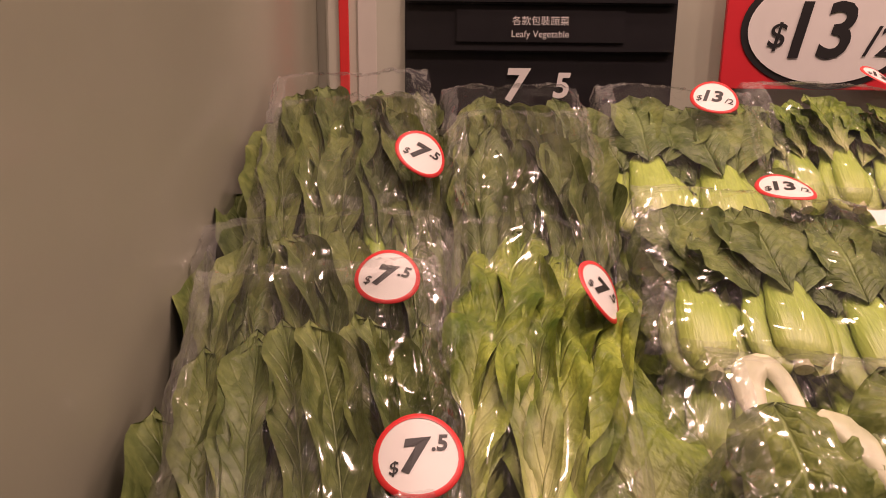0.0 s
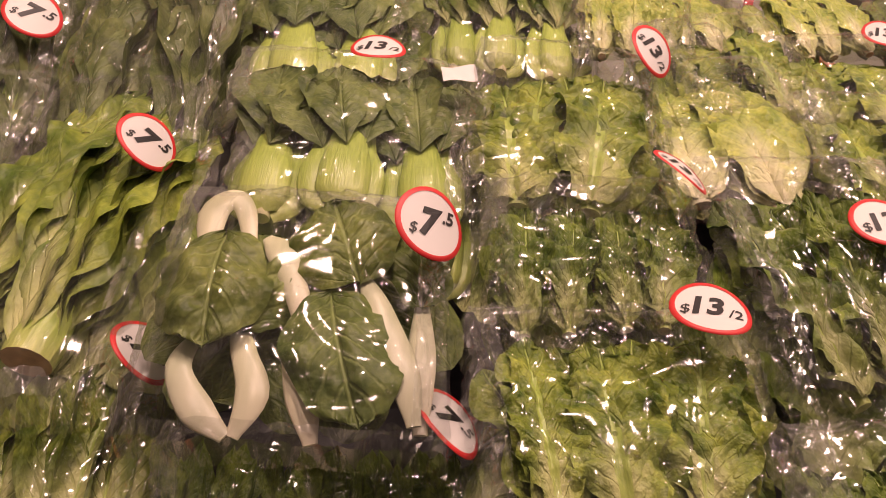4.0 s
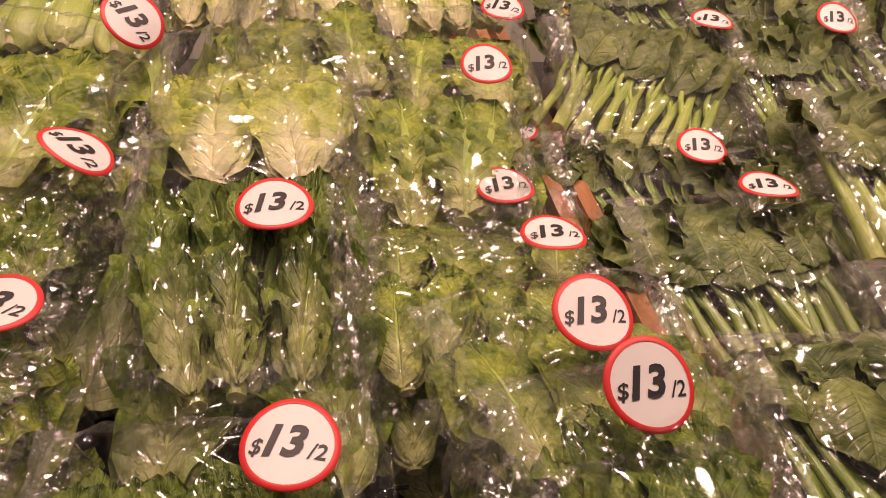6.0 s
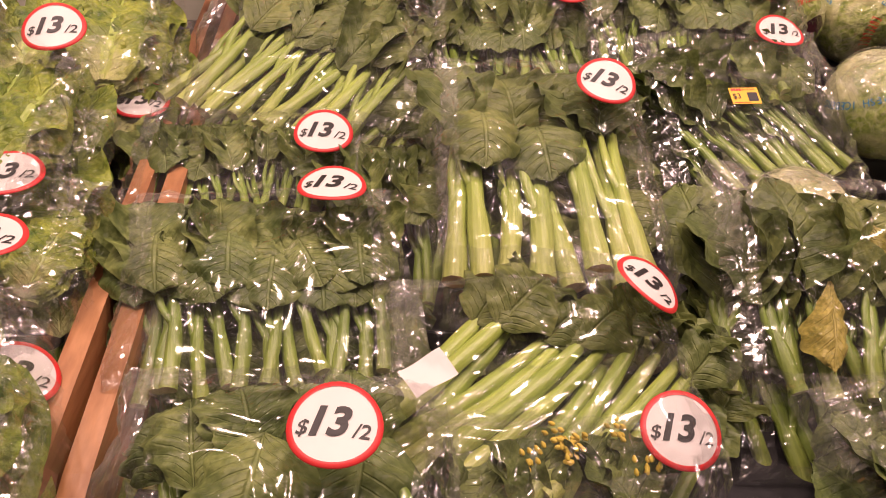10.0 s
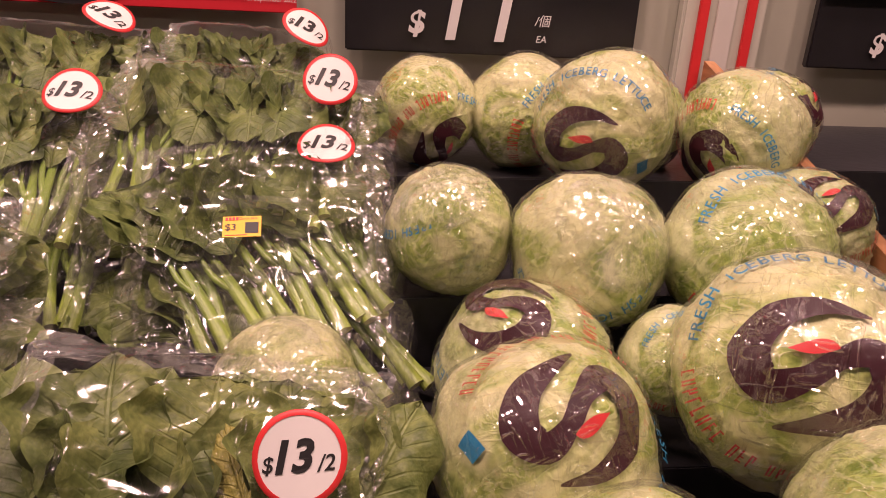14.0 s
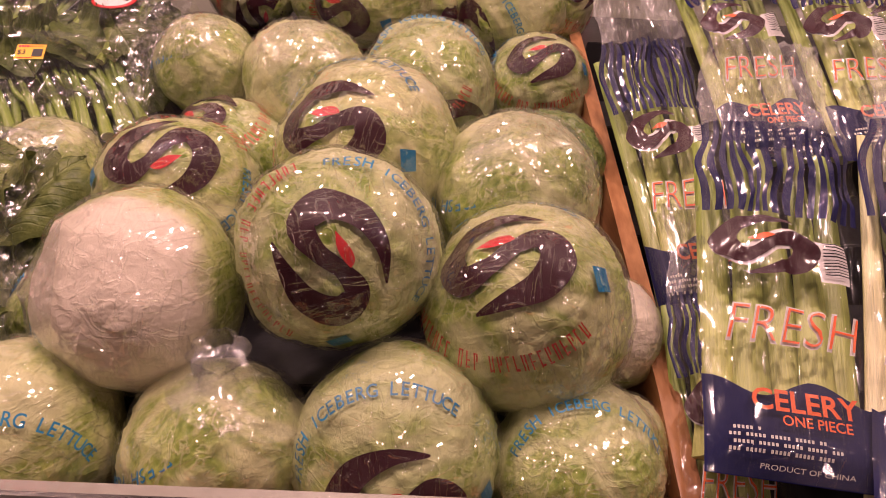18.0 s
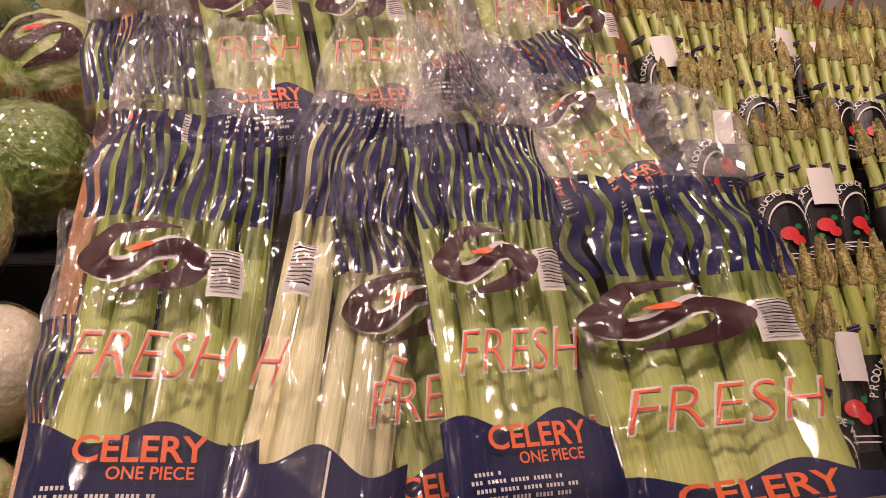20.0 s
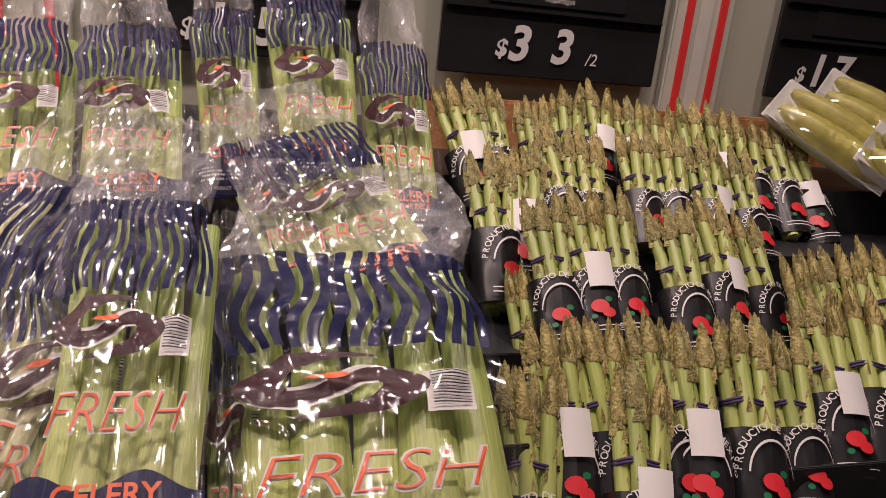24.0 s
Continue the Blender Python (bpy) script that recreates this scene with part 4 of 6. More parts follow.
def make_sticker(price):
    def make(rng):
        R = 0.0245
        s = Shape()
        lift = lambda x, y: (x, y, 0.0016 - 6.0 * x * x)
        s.grid([[lift(f * R * math.cos(k * math.pi / 18), f * R * math.sin(k * math.pi / 18)) for k in range(37)] for f in (0.92, 0.7, 0.46, 0.22, 0.005)])
        ring = Shape()
        rows = [[(lambda q: (q[0], q[1], q[2] + dz))(lift(f * R * math.cos(k * math.pi / 18), f * R * math.sin(k * math.pi / 18))) for k in range(37)] for f, dz in ((1.0, -0.0006), (0.985, 0.0003), (0.87, 0.0003))]
        ring.grid(rows)
        d = Shape()
        up = lambda ox, oy: (lambda a, b: (lambda q: (q[0], q[1], q[2] + 0.0004))(lift(a + ox, b + oy)))
        if price == "13":
            write(d, "$", 0.0115, up(-0.0160, -0.003), bold=0.01, shear=0.2)
            write(d, "13", 0.0225, up(-0.0022, 0.001), bold=0.035, shear=0.25)
            write(d, "/2", 0.0115, up(0.0135, -0.0035), bold=0.012, shear=0.2)
        else:
            write(d, "$", 0.010, up(-0.0135, -0.006), bold=0.01, shear=0.2)
            write(d, "7", 0.0245, up(-0.001, 0.0), bold=0.05, shear=0.25)
            write(d, ".5", 0.0125, up(0.012, 0.006), bold=0.03, shear=0.2)
        return s.mesh("price_sticker", WHITE), ring.mesh("rim", RED), d.mesh("price_marking", BLACK_INK, False)
    return make


def make_quick(rng):
    s = Shape()
    s.box((-0.0145, -0.0095, 0), (0.0145, 0.0095, 0.0006))
    d = Shape()
    fl = lambda ox, oy: (lambda a, b: (a + ox, b + oy, 0.0009))
    write(d, "Quick Sale", 0.0034, fl(0.0045, 0.0072), width=0.014)
    for k in range(4):
        d.box((-0.0125 + 0.0026 * k, 0.0057, 0.0007), (-0.0105 + 0.0026 * k, 0.0085, 0.0009))
    d.box((-0.0125, -0.0082, 0.0007), (0.004, -0.0076, 0.0009))
    e = Shape()
    write(e, "$3", 0.0085, fl(-0.0085, -0.001), bold=0.01)
    e.box((0.0025, -0.0065, 0.0007), (0.0125, 0.0035, 0.0009))
    return s.mesh("quick_sale_label", LABEL_YELLOW, False), d.mesh("label_heading", CARD_RED, False), e.mesh("label_print", BLACK_INK, False)


BAG_COUNT = [0]
# loose leaves that fill each kind of bag behind its plants: material, how many, ruffle, their height in the bag
FILLER = {"leafy": (LEAF_DULL, 12, 0.02, 0.02), "frilly": (LEAF_DULL, 9, 0.06, 0.0), "bok_dark": (LEAF_DARK, 8, 0.03, 0.14), "bok_pale": (LEAF_MID, 4, 0.03, 0.1), "pak_bulb": (LEAF_DARK, 8, 0.03, 0.0),
          "heart": (LEAF_LIGHT, 3, 0.03, 0.0), "romaine": (LEAF_LIGHT, 6, 0.06, 0.0), "romaine_dark": (LEAF_MID, 7, 0.07, 0.0), "romaine_pale": (LEAF_LIGHT, 6, 0.04, 0.0), "choi_dark": (LEAF_DARK, 9, 0.02, 0.20), "choi_flower": (LEAF_DARK, 9, 0.02, 0.20),
          "choi_pale": (LEAF_DULL, 7, 0.02, 0.25), "choi_leaf": (LEAF_DARK, 9, 0.02, 0.22), "kai_lan": (LEAF_DULL, 9, 0.02, 0.24), "kai_leaf": (LEAF_DULL, 12, 0.02, 0.06), "kai_fan": (LEAF_DULL, 6, 0.02, 0.26), "choi_long": (LEAF_DARK, 8, 0.02, 0.26), "kai_dark": (LEAF_DARK, 12, 0.02, 0.06), "stem_lettuce": (LEAF_MID, 8, 0.04, 0.0), "long_rib": (LEAF_LIGHT, 9, 0.03, 0.0)}


def make_loose(material, ruffle):
    def make(rng):
        s = Shape()
        blade(s, 0, -0.5, 0.5, 0.0, rng.uniform(0.7, 0.95), rng.uniform(-6, 6), ruffle, rng, rib=0.06, mats=(0, 0), nu=10, nv=24, side=-0.025, wide=0.5, point=0.5, cup=rng.uniform(-0.3, 0.1), arch=0.08)
        return s.mesh("loose_leaf", material)
    return make


def put_stickers(b, stickers, surface, w, h):
    """Oval price stickers on the film, each with its own turn, pitch and yaw as the film folds under it."""
    for price, px, py, turn, pitch, yaw in stickers:
        px, py = max(-0.46 * w, min(0.46 * w, px)), max(-0.46 * h, min(0.46 * h, py))
        sm, rm, dm = cached(("sticker", price), make_sticker(price))
        lift = 0.0065 + 0.016 * abs(math.sin(radians(yaw))) + 0.008 * abs(math.sin(radians(pitch)))
        st = part("price_sticker", sm, b, pose(px, py, surface(px / w, py / h) + lift, pitch, 0, 0) @ pose(0, 0, 0, 0, yaw, 0) @ pose(0, 0, 0, 0, 0, turn), "white oval sticker with a red rim")
        part("rim", rm, st)
        part("price_marking", dm, st)


def plants(kind, b, w, h, rng, fan, low, big):
    """The vegetables inside a bag, spread over its width, their feet towards its lower end."""
    if kind == "pak_white":
        return pak_plants(b, w, h, rng)
    vname, maker, count, share, jit, fill = VEG[kind]
    count = big or max(2, round(count * min(1.3, max(0.6, (w / h) / 1.0))))
    H = h * fill * (1 - low)
    fl = FILLER[kind]
    stalky = kind.startswith(("choi", "kai", "leafy"))
    for k in range(fl[1]):
        f = (k + 0.5) / fl[1] - 0.5
        me = cached(("loose", fl[0].name, rng.randrange(4)), make_loose(fl[0], fl[2]))
        a = H * rng.uniform(0.7, 0.95) * (0.55 if stalky else 1.0)
        mid = 0.24 * w * math.sin(radians(fan))
        part("loose_leaf", me, b, pose(f * w * (0.5 if fan else 0.85) + mid, H * (fl[3] + rng.uniform(-0.12, 0.12)) - low * h / 2, -0.034 + rng.uniform(-0.004, 0.006), 0, rng.uniform(-10, 10), rng.uniform(-30, 30)) @ Matrix.Diagonal((a * 0.7 if stalky else a * 0.52, a, a * 0.5, 1)))
    for k in range(count):
        f = (k + 0.5) / count - 0.5
        me = cached((kind, rng.randrange(4)), maker)
        hh = H * rng.uniform(0.9, 1.0)
        sx = hh * share * rng.uniform(0.9, 1.1)
        turn = rng.uniform(-jit, jit) - fan
        zz = -0.016 + 0.006 * (k % 2) + rng.uniform(-0.004, 0.004)
        px, py = f * w * (0.90 if count > 3 else 0.86), rng.uniform(-0.03, 0.03) * h - low * h / 2
        if vname in ("romaine_head", "lettuce_heart", "frilly_head", "bok_choy"):
            sx = min(w / count * 2.1, hh * 1.3)
        if vname == "lettuce_stem":
            sx = w / count * 3.2
            py += 0.05 * h
        if vname == "bok_choy" and kind == "pak_bulb":
            px, py, hh = f * w * 0.9, 0.12 * h - 0.40 * h * (k % 2), h * 0.74
            sx = hh * 0.62
        if fan:
            px, py, hh = f * w * 0.78, f * h * 0.5 * math.sin(radians(fan)) * -1 + (0.07 if vname == "lettuce_stem" else 0.02) * h, hh * (1.12 if kind in ("kai_fan", "choi_pale") else 1.0)
        mm = pose(px, py, zz, 0, rng.uniform(-14, 14), turn) @ Matrix.Diagonal((sx, hh, hh * 0.8, 1))
        plant = part(vname, me[0], b, mm)
        for q in me[1:]:
            part("leaf", q, plant)


def bag(kind, x, y, z, w, h, tilt, rot, stickers=(), tag=None, fan=0, low=0.0, big=0, label=None):
    """A flat clear bag of vegetables that leans back on the rack; x, y, z is the middle of its face, low the empty share of its top."""
    if stickers and h > 0.12 and kind not in ("stem_lettuce", "pak_white"):
        # another bag of the same kind lies under this one
        a, back = radians(tilt), 0.030
        bag(kind, x + 0.010, y - 0.30 * h * math.cos(a) + back * math.sin(a), z - 0.30 * h * math.sin(a) - back * math.cos(a), w * 1.04, h, tilt, rot + 3, fan=fan)
    BAG_COUNT[0] += 1
    seed = BAG_COUNT[0]
    rng = random.Random(seed * 17 + 5)
    price = stickers[0][0] if stickers else ""
    text = NAMES[kind] + (", yellow reduced label" if tag else ", $13 sticker" if price == "13" else ", $7.5 sticker" if price else "")
    if len(text.split()) > 12:
        text = NAMES[kind]
    b = thing("vegetable_bag", pose(x, y, z, tilt) @ pose(0, 0, -0.022, 0, 0, rot), text, "vegetable bag", "bagged vegetables")
    plants(kind, b, w, h, rng, fan, low, big)
    if kind == "choi_flower":
        for k in range(7):
            s = cached(("flower", k % 3), make_flower)
            part("flower_sprig", s, b, pose(rng.uniform(-0.4, 0.4) * w, rng.uniform(0.28, 0.44) * h, 0.012, 0, 0, rng.uniform(0, 360)), "yellow flower buds")
    if kind == "kai_leaf" and tag:
        for px, py, turn, size in ((0.16, 0.12, 24, 0.42), (-0.16, -0.22, 170, 0.40)):
            part("yellowed_leaf", cached(("yellow", 0), make_yellow), b, pose(px * w, py * h, 0.010, 0, 0, turn) @ Matrix.Diagonal((h * size * 0.8, h * size, 0.1, 1)), "yellowed leaf")
    fs = seed % 10
    part("film", cached(("film", fs), make_film(float(fs))), b, Matrix.Diagonal((w, h, 1.0, 1)), "crinkled clear plastic film")
    put_stickers(b, stickers, lambda u, v: film_z(u, v, float(fs)), w, h)
    if label:
        s = cached(("weight_label",), make_weight)
        part("weight_label", s, b, pose(label[0] * w, label[1] * h, 0.026, 0, 0, label[2] - rot), "small white paper label")
    if tag:
        a, c, d = cached(("quick",), make_quick)
        q = part("quick_sale_label", a, b, pose(tag[0], tag[1], film_z(tag[0] / w, tag[1] / h, float(fs)) + 0.003, 0, 0, 3 - rot), "yellow reduced-price label")
        part("label_heading", c, q)
        part("label_print", d, q)
    return b


def make_weight(rng):
    s = Shape()
    s.grid([[((k / 6 - 0.5) * 0.030, (i / 3 - 0.5) * 0.020, 0.0015 * math.sin(k * 0.9 + i)) for k in range(7)] for i in range(4)])
    return s.mesh("weight_label", WHITE)


def make_flower(rng):
    s = Shape()
    for k in range(9):
        a, r = rng.uniform(0, 6.28), 0.009 * math.sqrt(rng.random())
        c = Vector((r * math.cos(a), r * math.sin(a), rng.uniform(0, 0.006)))
        s.tube([tuple(c + Vector((0, -0.002, 0))), tuple(c), tuple(c + Vector((0, 0.002, 0.001)))], [0.0008, 0.0018, 0.0006], 6)
    return s.mesh("flower_sprig", FLOWER)


def make_yellow(rng):
    s = Shape()
    blade(s, 0, -0.5, 0.5, 0.0, 0.60, 10, 0.03, rng, rib=0.08, mats=(0, 0), cup=-0.3, nu=12, nv=22, side=-0.03, point=0.8)
    return s.mesh("yellowed_leaf", LEAF_YELLOW)


# ---- iceberg lettuces ----
def swirl():
    """The plum swirl on the wrapping, as a ribbon of changing width."""
    pts = [(0.48, 0.52), (0.0, 0.54), (-0.46, 0.36), (-0.68, 0.0), (-0.46, -0.29), (-0.10, -0.17), (0.18, 0.05), (0.48, 0.16), (0.68, -0.06), (0.50, -0.37), (0.10, -0.54), (-0.32, -0.66)]
    wid = [0.015, 0.10, 0.18, 0.235, 0.195, 0.115, 0.105, 0.17, 0.22, 0.19, 0.11, 0.015]
    pts = [(x, y * 1.16) for x, y in pts]
    rows, n = [], len(pts)
    for i in range(n - 1):
        p0, p1, p2, p3 = (Vector(pts[max(0, min(n - 1, k))]) for k in (i - 1, i, i + 1, i + 2))
        for q in range(5 if i < n - 2 else 6):
            t = q / 5
            c = 0.5 * (2 * p1 + (p2 - p0) * t + (2 * p0 - 5 * p1 + 4 * p2 - p3) * t * t + (3 * p1 - p0 - 3 * p2 + p3) * t ** 3)
            d = 0.5 * ((p2 - p0) + 2 * (2 * p0 - 5 * p1 + 4 * p2 - p3) * t + 3 * (3 * p1 - p0 - 3 * p2 + p3) * t * t)
            d.normalize()
            w = wid[i] + (wid[i + 1] - wid[i]) * t
            nrm = Vector((-d.y, d.x))
            rows.append([tuple(c + nrm * w), tuple(c + nrm * w * 0.33), tuple(c - nrm * w * 0.33), tuple(c - nrm * w)])
    return rows


SWIRL = swirl()
FLAME = [[(0.16 - 0.36 * t - 0.10 * t * t + s * (0.085 * math.sin(math.pi * min(1, t * 1.05)) ** 0.8 + 0.004) * 0.4, 0.16 - 0.05 * t * t * 2 + s * (0.085 * math.sin(math.pi * min(1, t * 1.05)) ** 0.8 + 0.004)) for s in (-1, 0, 1)] for t in [i / 8 for i in range(9)]]


def on_ball(a, b, r, lift):
    """Flat print coordinates (in radians from the print's middle) onto a ball that faces +z."""
    d = math.hypot(a, b)
    if d < 1e-6:
        return (0, 0, r + lift)
    k = math.sin(d) / d
    n = Vector((a * k, b * k, math.cos(d)))
    return tuple(n * (r * ball_bulge(n) + lift))


def ball_bulge(n):
    return 1 + 0.075 * noise.noise(n * 1.5) + 0.020 * noise.noise(n * 4.0)


def make_ball(kind):
    def make(rng):
        off = Vector((rng.uniform(0, 9), rng.uniform(0, 9), rng.uniform(0, 9)))
        s = Shape()
        rough = {"core": 0.3, "dark": 1.0}.get(kind, 0.6)
        nu, nv = 96, 68
        rows = []
        for i in range(nv + 1):
            th = math.pi * i / nv
            row = []
            for j in range(nu + 1):
                ph = 2 * math.pi * (j % nu) / nu
                n = Vector((math.sin(th) * math.cos(ph), math.sin(th) * math.sin(ph), math.cos(th)))
                q = n * 2.1 + off
                lay = noise.noise((q.x * 0.75, q.y * 0.75, q.z * 0.75)) * 3.2 + 4
                edge = (lay - math.floor(lay)) ** 3
                rib = 1 - abs(noise.noise((q.x * 1.6, q.y * 1.6, q.z * 1.6 + 5)))
                wq = q + Vector((noise.noise(q * 1.3), noise.noise(q * 1.3 + Vector((7, 1, 3))), 0)) * 0.6
                fold = 1 - abs(noise.noise(wq * 1.5)) * 2
                r = 0.985 * ball_bulge(n) + rough * (0.042 * (edge - 0.3) + 0.022 * (rib ** 6 - 0.3) + 0.030 * (max(0, fold) ** 5 - 0.25) + 0.008 * noise.noise(n * 9 + off))
                row.append(tuple(n * (r - 0.004)))
            rows.append(row)
        s.grid(rows)
        mat = {"dark": LETTUCE_DARK, "core": LETTUCE_WHITE}.get(kind, LETTUCE)
        return s.mesh("head", mat)
    return make


def make_wrap(rng):
    """Cling film round a head: taut, with raised folds that run across it."""
    s = Shape()
    nu, nv = 88, 60
    off = Vector((rng.uniform(0, 9), rng.uniform(0, 9), rng.uniform(0, 9)))
    rows = []
    for i in range(nv + 1):
        th = math.pi * i / nv
        rows.append([])
        for j in range(nu + 1):
            ph = 2 * math.pi * (j % nu) / nu
            n = Vector((math.sin(th) * math.cos(ph), math.sin(th) * math.sin(ph), math.cos(th)))
            q = n * 2.2 + off
            q = q + Vector((noise.noise(q), noise.noise(q + off), noise.noise(q * 0.7))) * 0.8
            fold = max(0.0, 1 - 4.0 * abs(noise.noise(q * 1.3))) ** 2 + 0.6 * max(0.0, 1 - 4.0 * abs(noise.noise(q * 3.1))) ** 2
            rows[-1].append(tuple(n * (1.024 * ball_bulge(n) + 0.010 * fold + 0.004 * noise.noise(n * 14 + off))))
    s.grid(rows)
    return s.mesh("wrap", WRAP)


def make_logo(rng):
    a, b, c = Shape(), Shape(), Shape()
    a.grid([[on_ball(x * 0.71, y * 0.71, 1.0, 0.018) for x, y in row] for row in SWIRL], 0)
    b.grid([[on_ball(x * 0.71, y * 0.71, 1.0, 0.021) for x, y in row] for row in FLAME], 0)
    k = 26
    for i in range(k):
        an = radians(196 + 128 * i / k)
        rr = 1.0
        ca, sa = math.cos(an), math.sin(an)
        if i in (8, 12):
            continue
        strokes = ((-0.024, -0.008, -0.085, 0.085), ((-0.024, 0.022, 0.068, 0.085), (0.010, 0.024, -0.085, 0.085), (-0.024, 0.022, -0.008, 0.008), (-0.024, 0.022, -0.085, -0.068))[i * 5 % 4], ((-0.024, 0.014, -0.085, -0.068), (-0.012, 0.024, 0.055, 0.075), (0.006, 0.022, -0.085, 0.0))[i * 7 % 3])
        for (u0, u1, v0, v1) in strokes:
            pts = [(rr + v, u) for u, v in ((u0, v0), (u1, v0), (u1, v1), (u0, v1))]
            c.flat([on_ball(p * ca - q * sa, p * sa + q * ca, 1.0, 0.018) for p, q in pts], [(0, 1, 2, 3)])
    return a.mesh("swirl_print", PLUM), b.mesh("flame_print", RED), c.mesh("red_lettering", RED, False)


def make_blue(rng):
    s = Shape()
    txt = "FRESH ICEBERG LETTUCE"
    for i, ch in enumerate(txt):
        an = radians(156 - 132 * i / len(txt))
        if ch == " ":
            continue
        ca, sa = math.cos(an - math.pi / 2), math.sin(an - math.pi / 2)
        write(s, ch, 0.18, lambda p, q: on_ball(p * ca - (q + 1.02) * sa, p * sa + (q + 1.02) * ca, 1.0, 0.018), bold=0.008)
    return s.mesh("blue_lettering", BLUE_INK, False)


def make_blue_mark(rng):
    s = Shape()
    rows = [[on_ball(0.72 + dx, -0.55 + dy, 1.0, 0.018) for dx in (0, 0.06, 0.12, 0.18)] for dy in (0, 0.08, 0.16, 0.24)]
    s.grid(rows, 0, True)
    return s.mesh("blue_mark", BLUE_INK, False)


def make_cap(rng):
    """Gathered film: pleats that run to the knot."""
    s = Shape()
    rows = []
    for i in range(13):
        th = 0.02 + 0.80 * i / 12
        row = []
        for j in range(61):
            ph = 2 * math.pi * (j % 60) / 60
            n = Vector((math.sin(th) * math.cos(ph), math.sin(th) * math.sin(ph), math.cos(th)))
            pl = (0.012 * math.sin(ph * 9 + 3 * noise.noise((math.cos(ph), math.sin(ph), th * 3))) + 0.006 * math.sin(ph * 23)) * (1 - i / 12)
            row.append(tuple(n * (1.032 * ball_bulge(n) + pl + 0.05 * max(0, 1 - i / 3) ** 2)))
        rows.append(row)
    s.grid(rows)
    return s.mesh("gathered_wrap", MILKY)


def make_knot(rng):
    s = Shape()
    rows = []
    for i in range(15):
        v = i / 14
        r0 = 0.24 - 0.34 * v if v < 0.3 else 0.14 + 0.16 * math.sin((v - 0.3) / 0.7 * math.pi) * (1 - 0.2 * v)
        cx, cy, z = 0.10 * v, 0.05 * v, 0.98 + 0.42 * v
        row = []
        for k in range(36):
            a = 2 * math.pi * k / 36
            r = r0 * (1 + 0.22 * math.sin(a * 7 + 2 * v) * (1 - 0.5 * v) + 0.30 * noise.noise((math.cos(a) * 2.2, math.sin(a) * 2.2, v * 5)))
            row.append((cx + r * math.cos(a), cy + r * math.sin(a), z + 0.05 * noise.noise((math.cos(a) * 3, math.sin(a) * 3, v * 7))))
        rows.append(row + row[:1])
    s.grid(rows)
    return s.mesh("knot", MILKY)


BALLS = [0]
BALL_NAMES = {"logo": "film-wrapped iceberg lettuce printed with a plum swirl", "side_logo": "film-wrapped iceberg lettuce, its plum swirl turned aside", "text": "film-wrapped iceberg lettuce with blue lettering", "knot": "film-wrapped iceberg lettuce with gathered white film", "core": "upturned film-wrapped iceberg lettuce with a pale base", "dark": "film-wrapped iceberg lettuce with dark outer leaves"}


def ball(kind, x, y, z, r, spin=0, sq=1.0, face=(0.0, -0.72, 0.69)):
    BALLS[0] += 1
    rng = random.Random(BALLS[0] * 7 + 1)
    f = Vector(face).normalized()
    up = Vector((0, 0, 1))
    side = up.cross(f).normalized()
    up2 = f.cross(side)
    turn = Matrix((side, up2, f)).transposed().to_4x4()
    m = Matrix.Translation((x, y, z)) @ turn @ pose(0, 0, 0, 0, 0, spin) @ Matrix.Diagonal((r, r, r * sq, 1))
    b = thing("iceberg_lettuce", Matrix.Translation((x, y, z)), BALL_NAMES[kind], "lettuce", "iceberg lettuces")
    m = Matrix.Translation((-x, -y, -z)) @ m
    part("head", cached(("ball", kind, rng.randrange(3)), make_ball(kind)), b, m)
    part("wrap", cached(("wrap", BALLS[0] % 4), make_wrap), b, m, "clear cling film")
    if kind in ("logo", "side_logo"):
        a, c, d = cached(("logo",), make_logo)
        mm = m if kind == "logo" else m @ pose(0, 0, 0, 0, 38, -30)
        part("swirl_print", a, b, mm, "plum swirl print")
        part("flame_print", c, b, mm, "red flame print")
        part("red_lettering", d, b, mm, "red lettering band")
        part("blue_lettering", cached(("blue",), make_blue), b, mm @ pose(0, 0, 0, 0, 0, 20), "blue lettering")
        part("blue_mark", cached(("mark",), make_blue_mark), b, mm @ pose(0, 0, 0, 0, 0, 20), "small blue block")
    if kind == "text":
        part("blue_lettering", cached(("blue",), make_blue), b, m @ pose(0, 0, 0, 18, 0, 0), "blue lettering")
        a, c, d = cached(("logo",), make_logo)
        part("red_lettering", d, b, m @ pose(0, 0, 0, 0, -25, 20), "red lettering band")
        part("swirl_print", a, b, m @ pose(0, 0, 0, 60, 55, 0), "plum swirl print")
    if kind in ("knot", "core"):
        part("gathered_wrap", cached(("cap",), make_cap), b, m @ pose(0, 0, 0, -18 if kind == "knot" else 0, rng.uniform(-25, 25) if kind == "knot" else -62, 0), "pleated white film")
        part("blue_lettering", cached(("blue",), make_blue), b, m @ pose(0, 0, 0, -30, 45, 90), "blue lettering")
    if kind == "knot" and 0.37 < y < 0.39:
        part("knot", cached(("knot",), make_knot), b, m @ pose(0, 0, 0, -18, 0, 0), "twisted film knot")
    return b


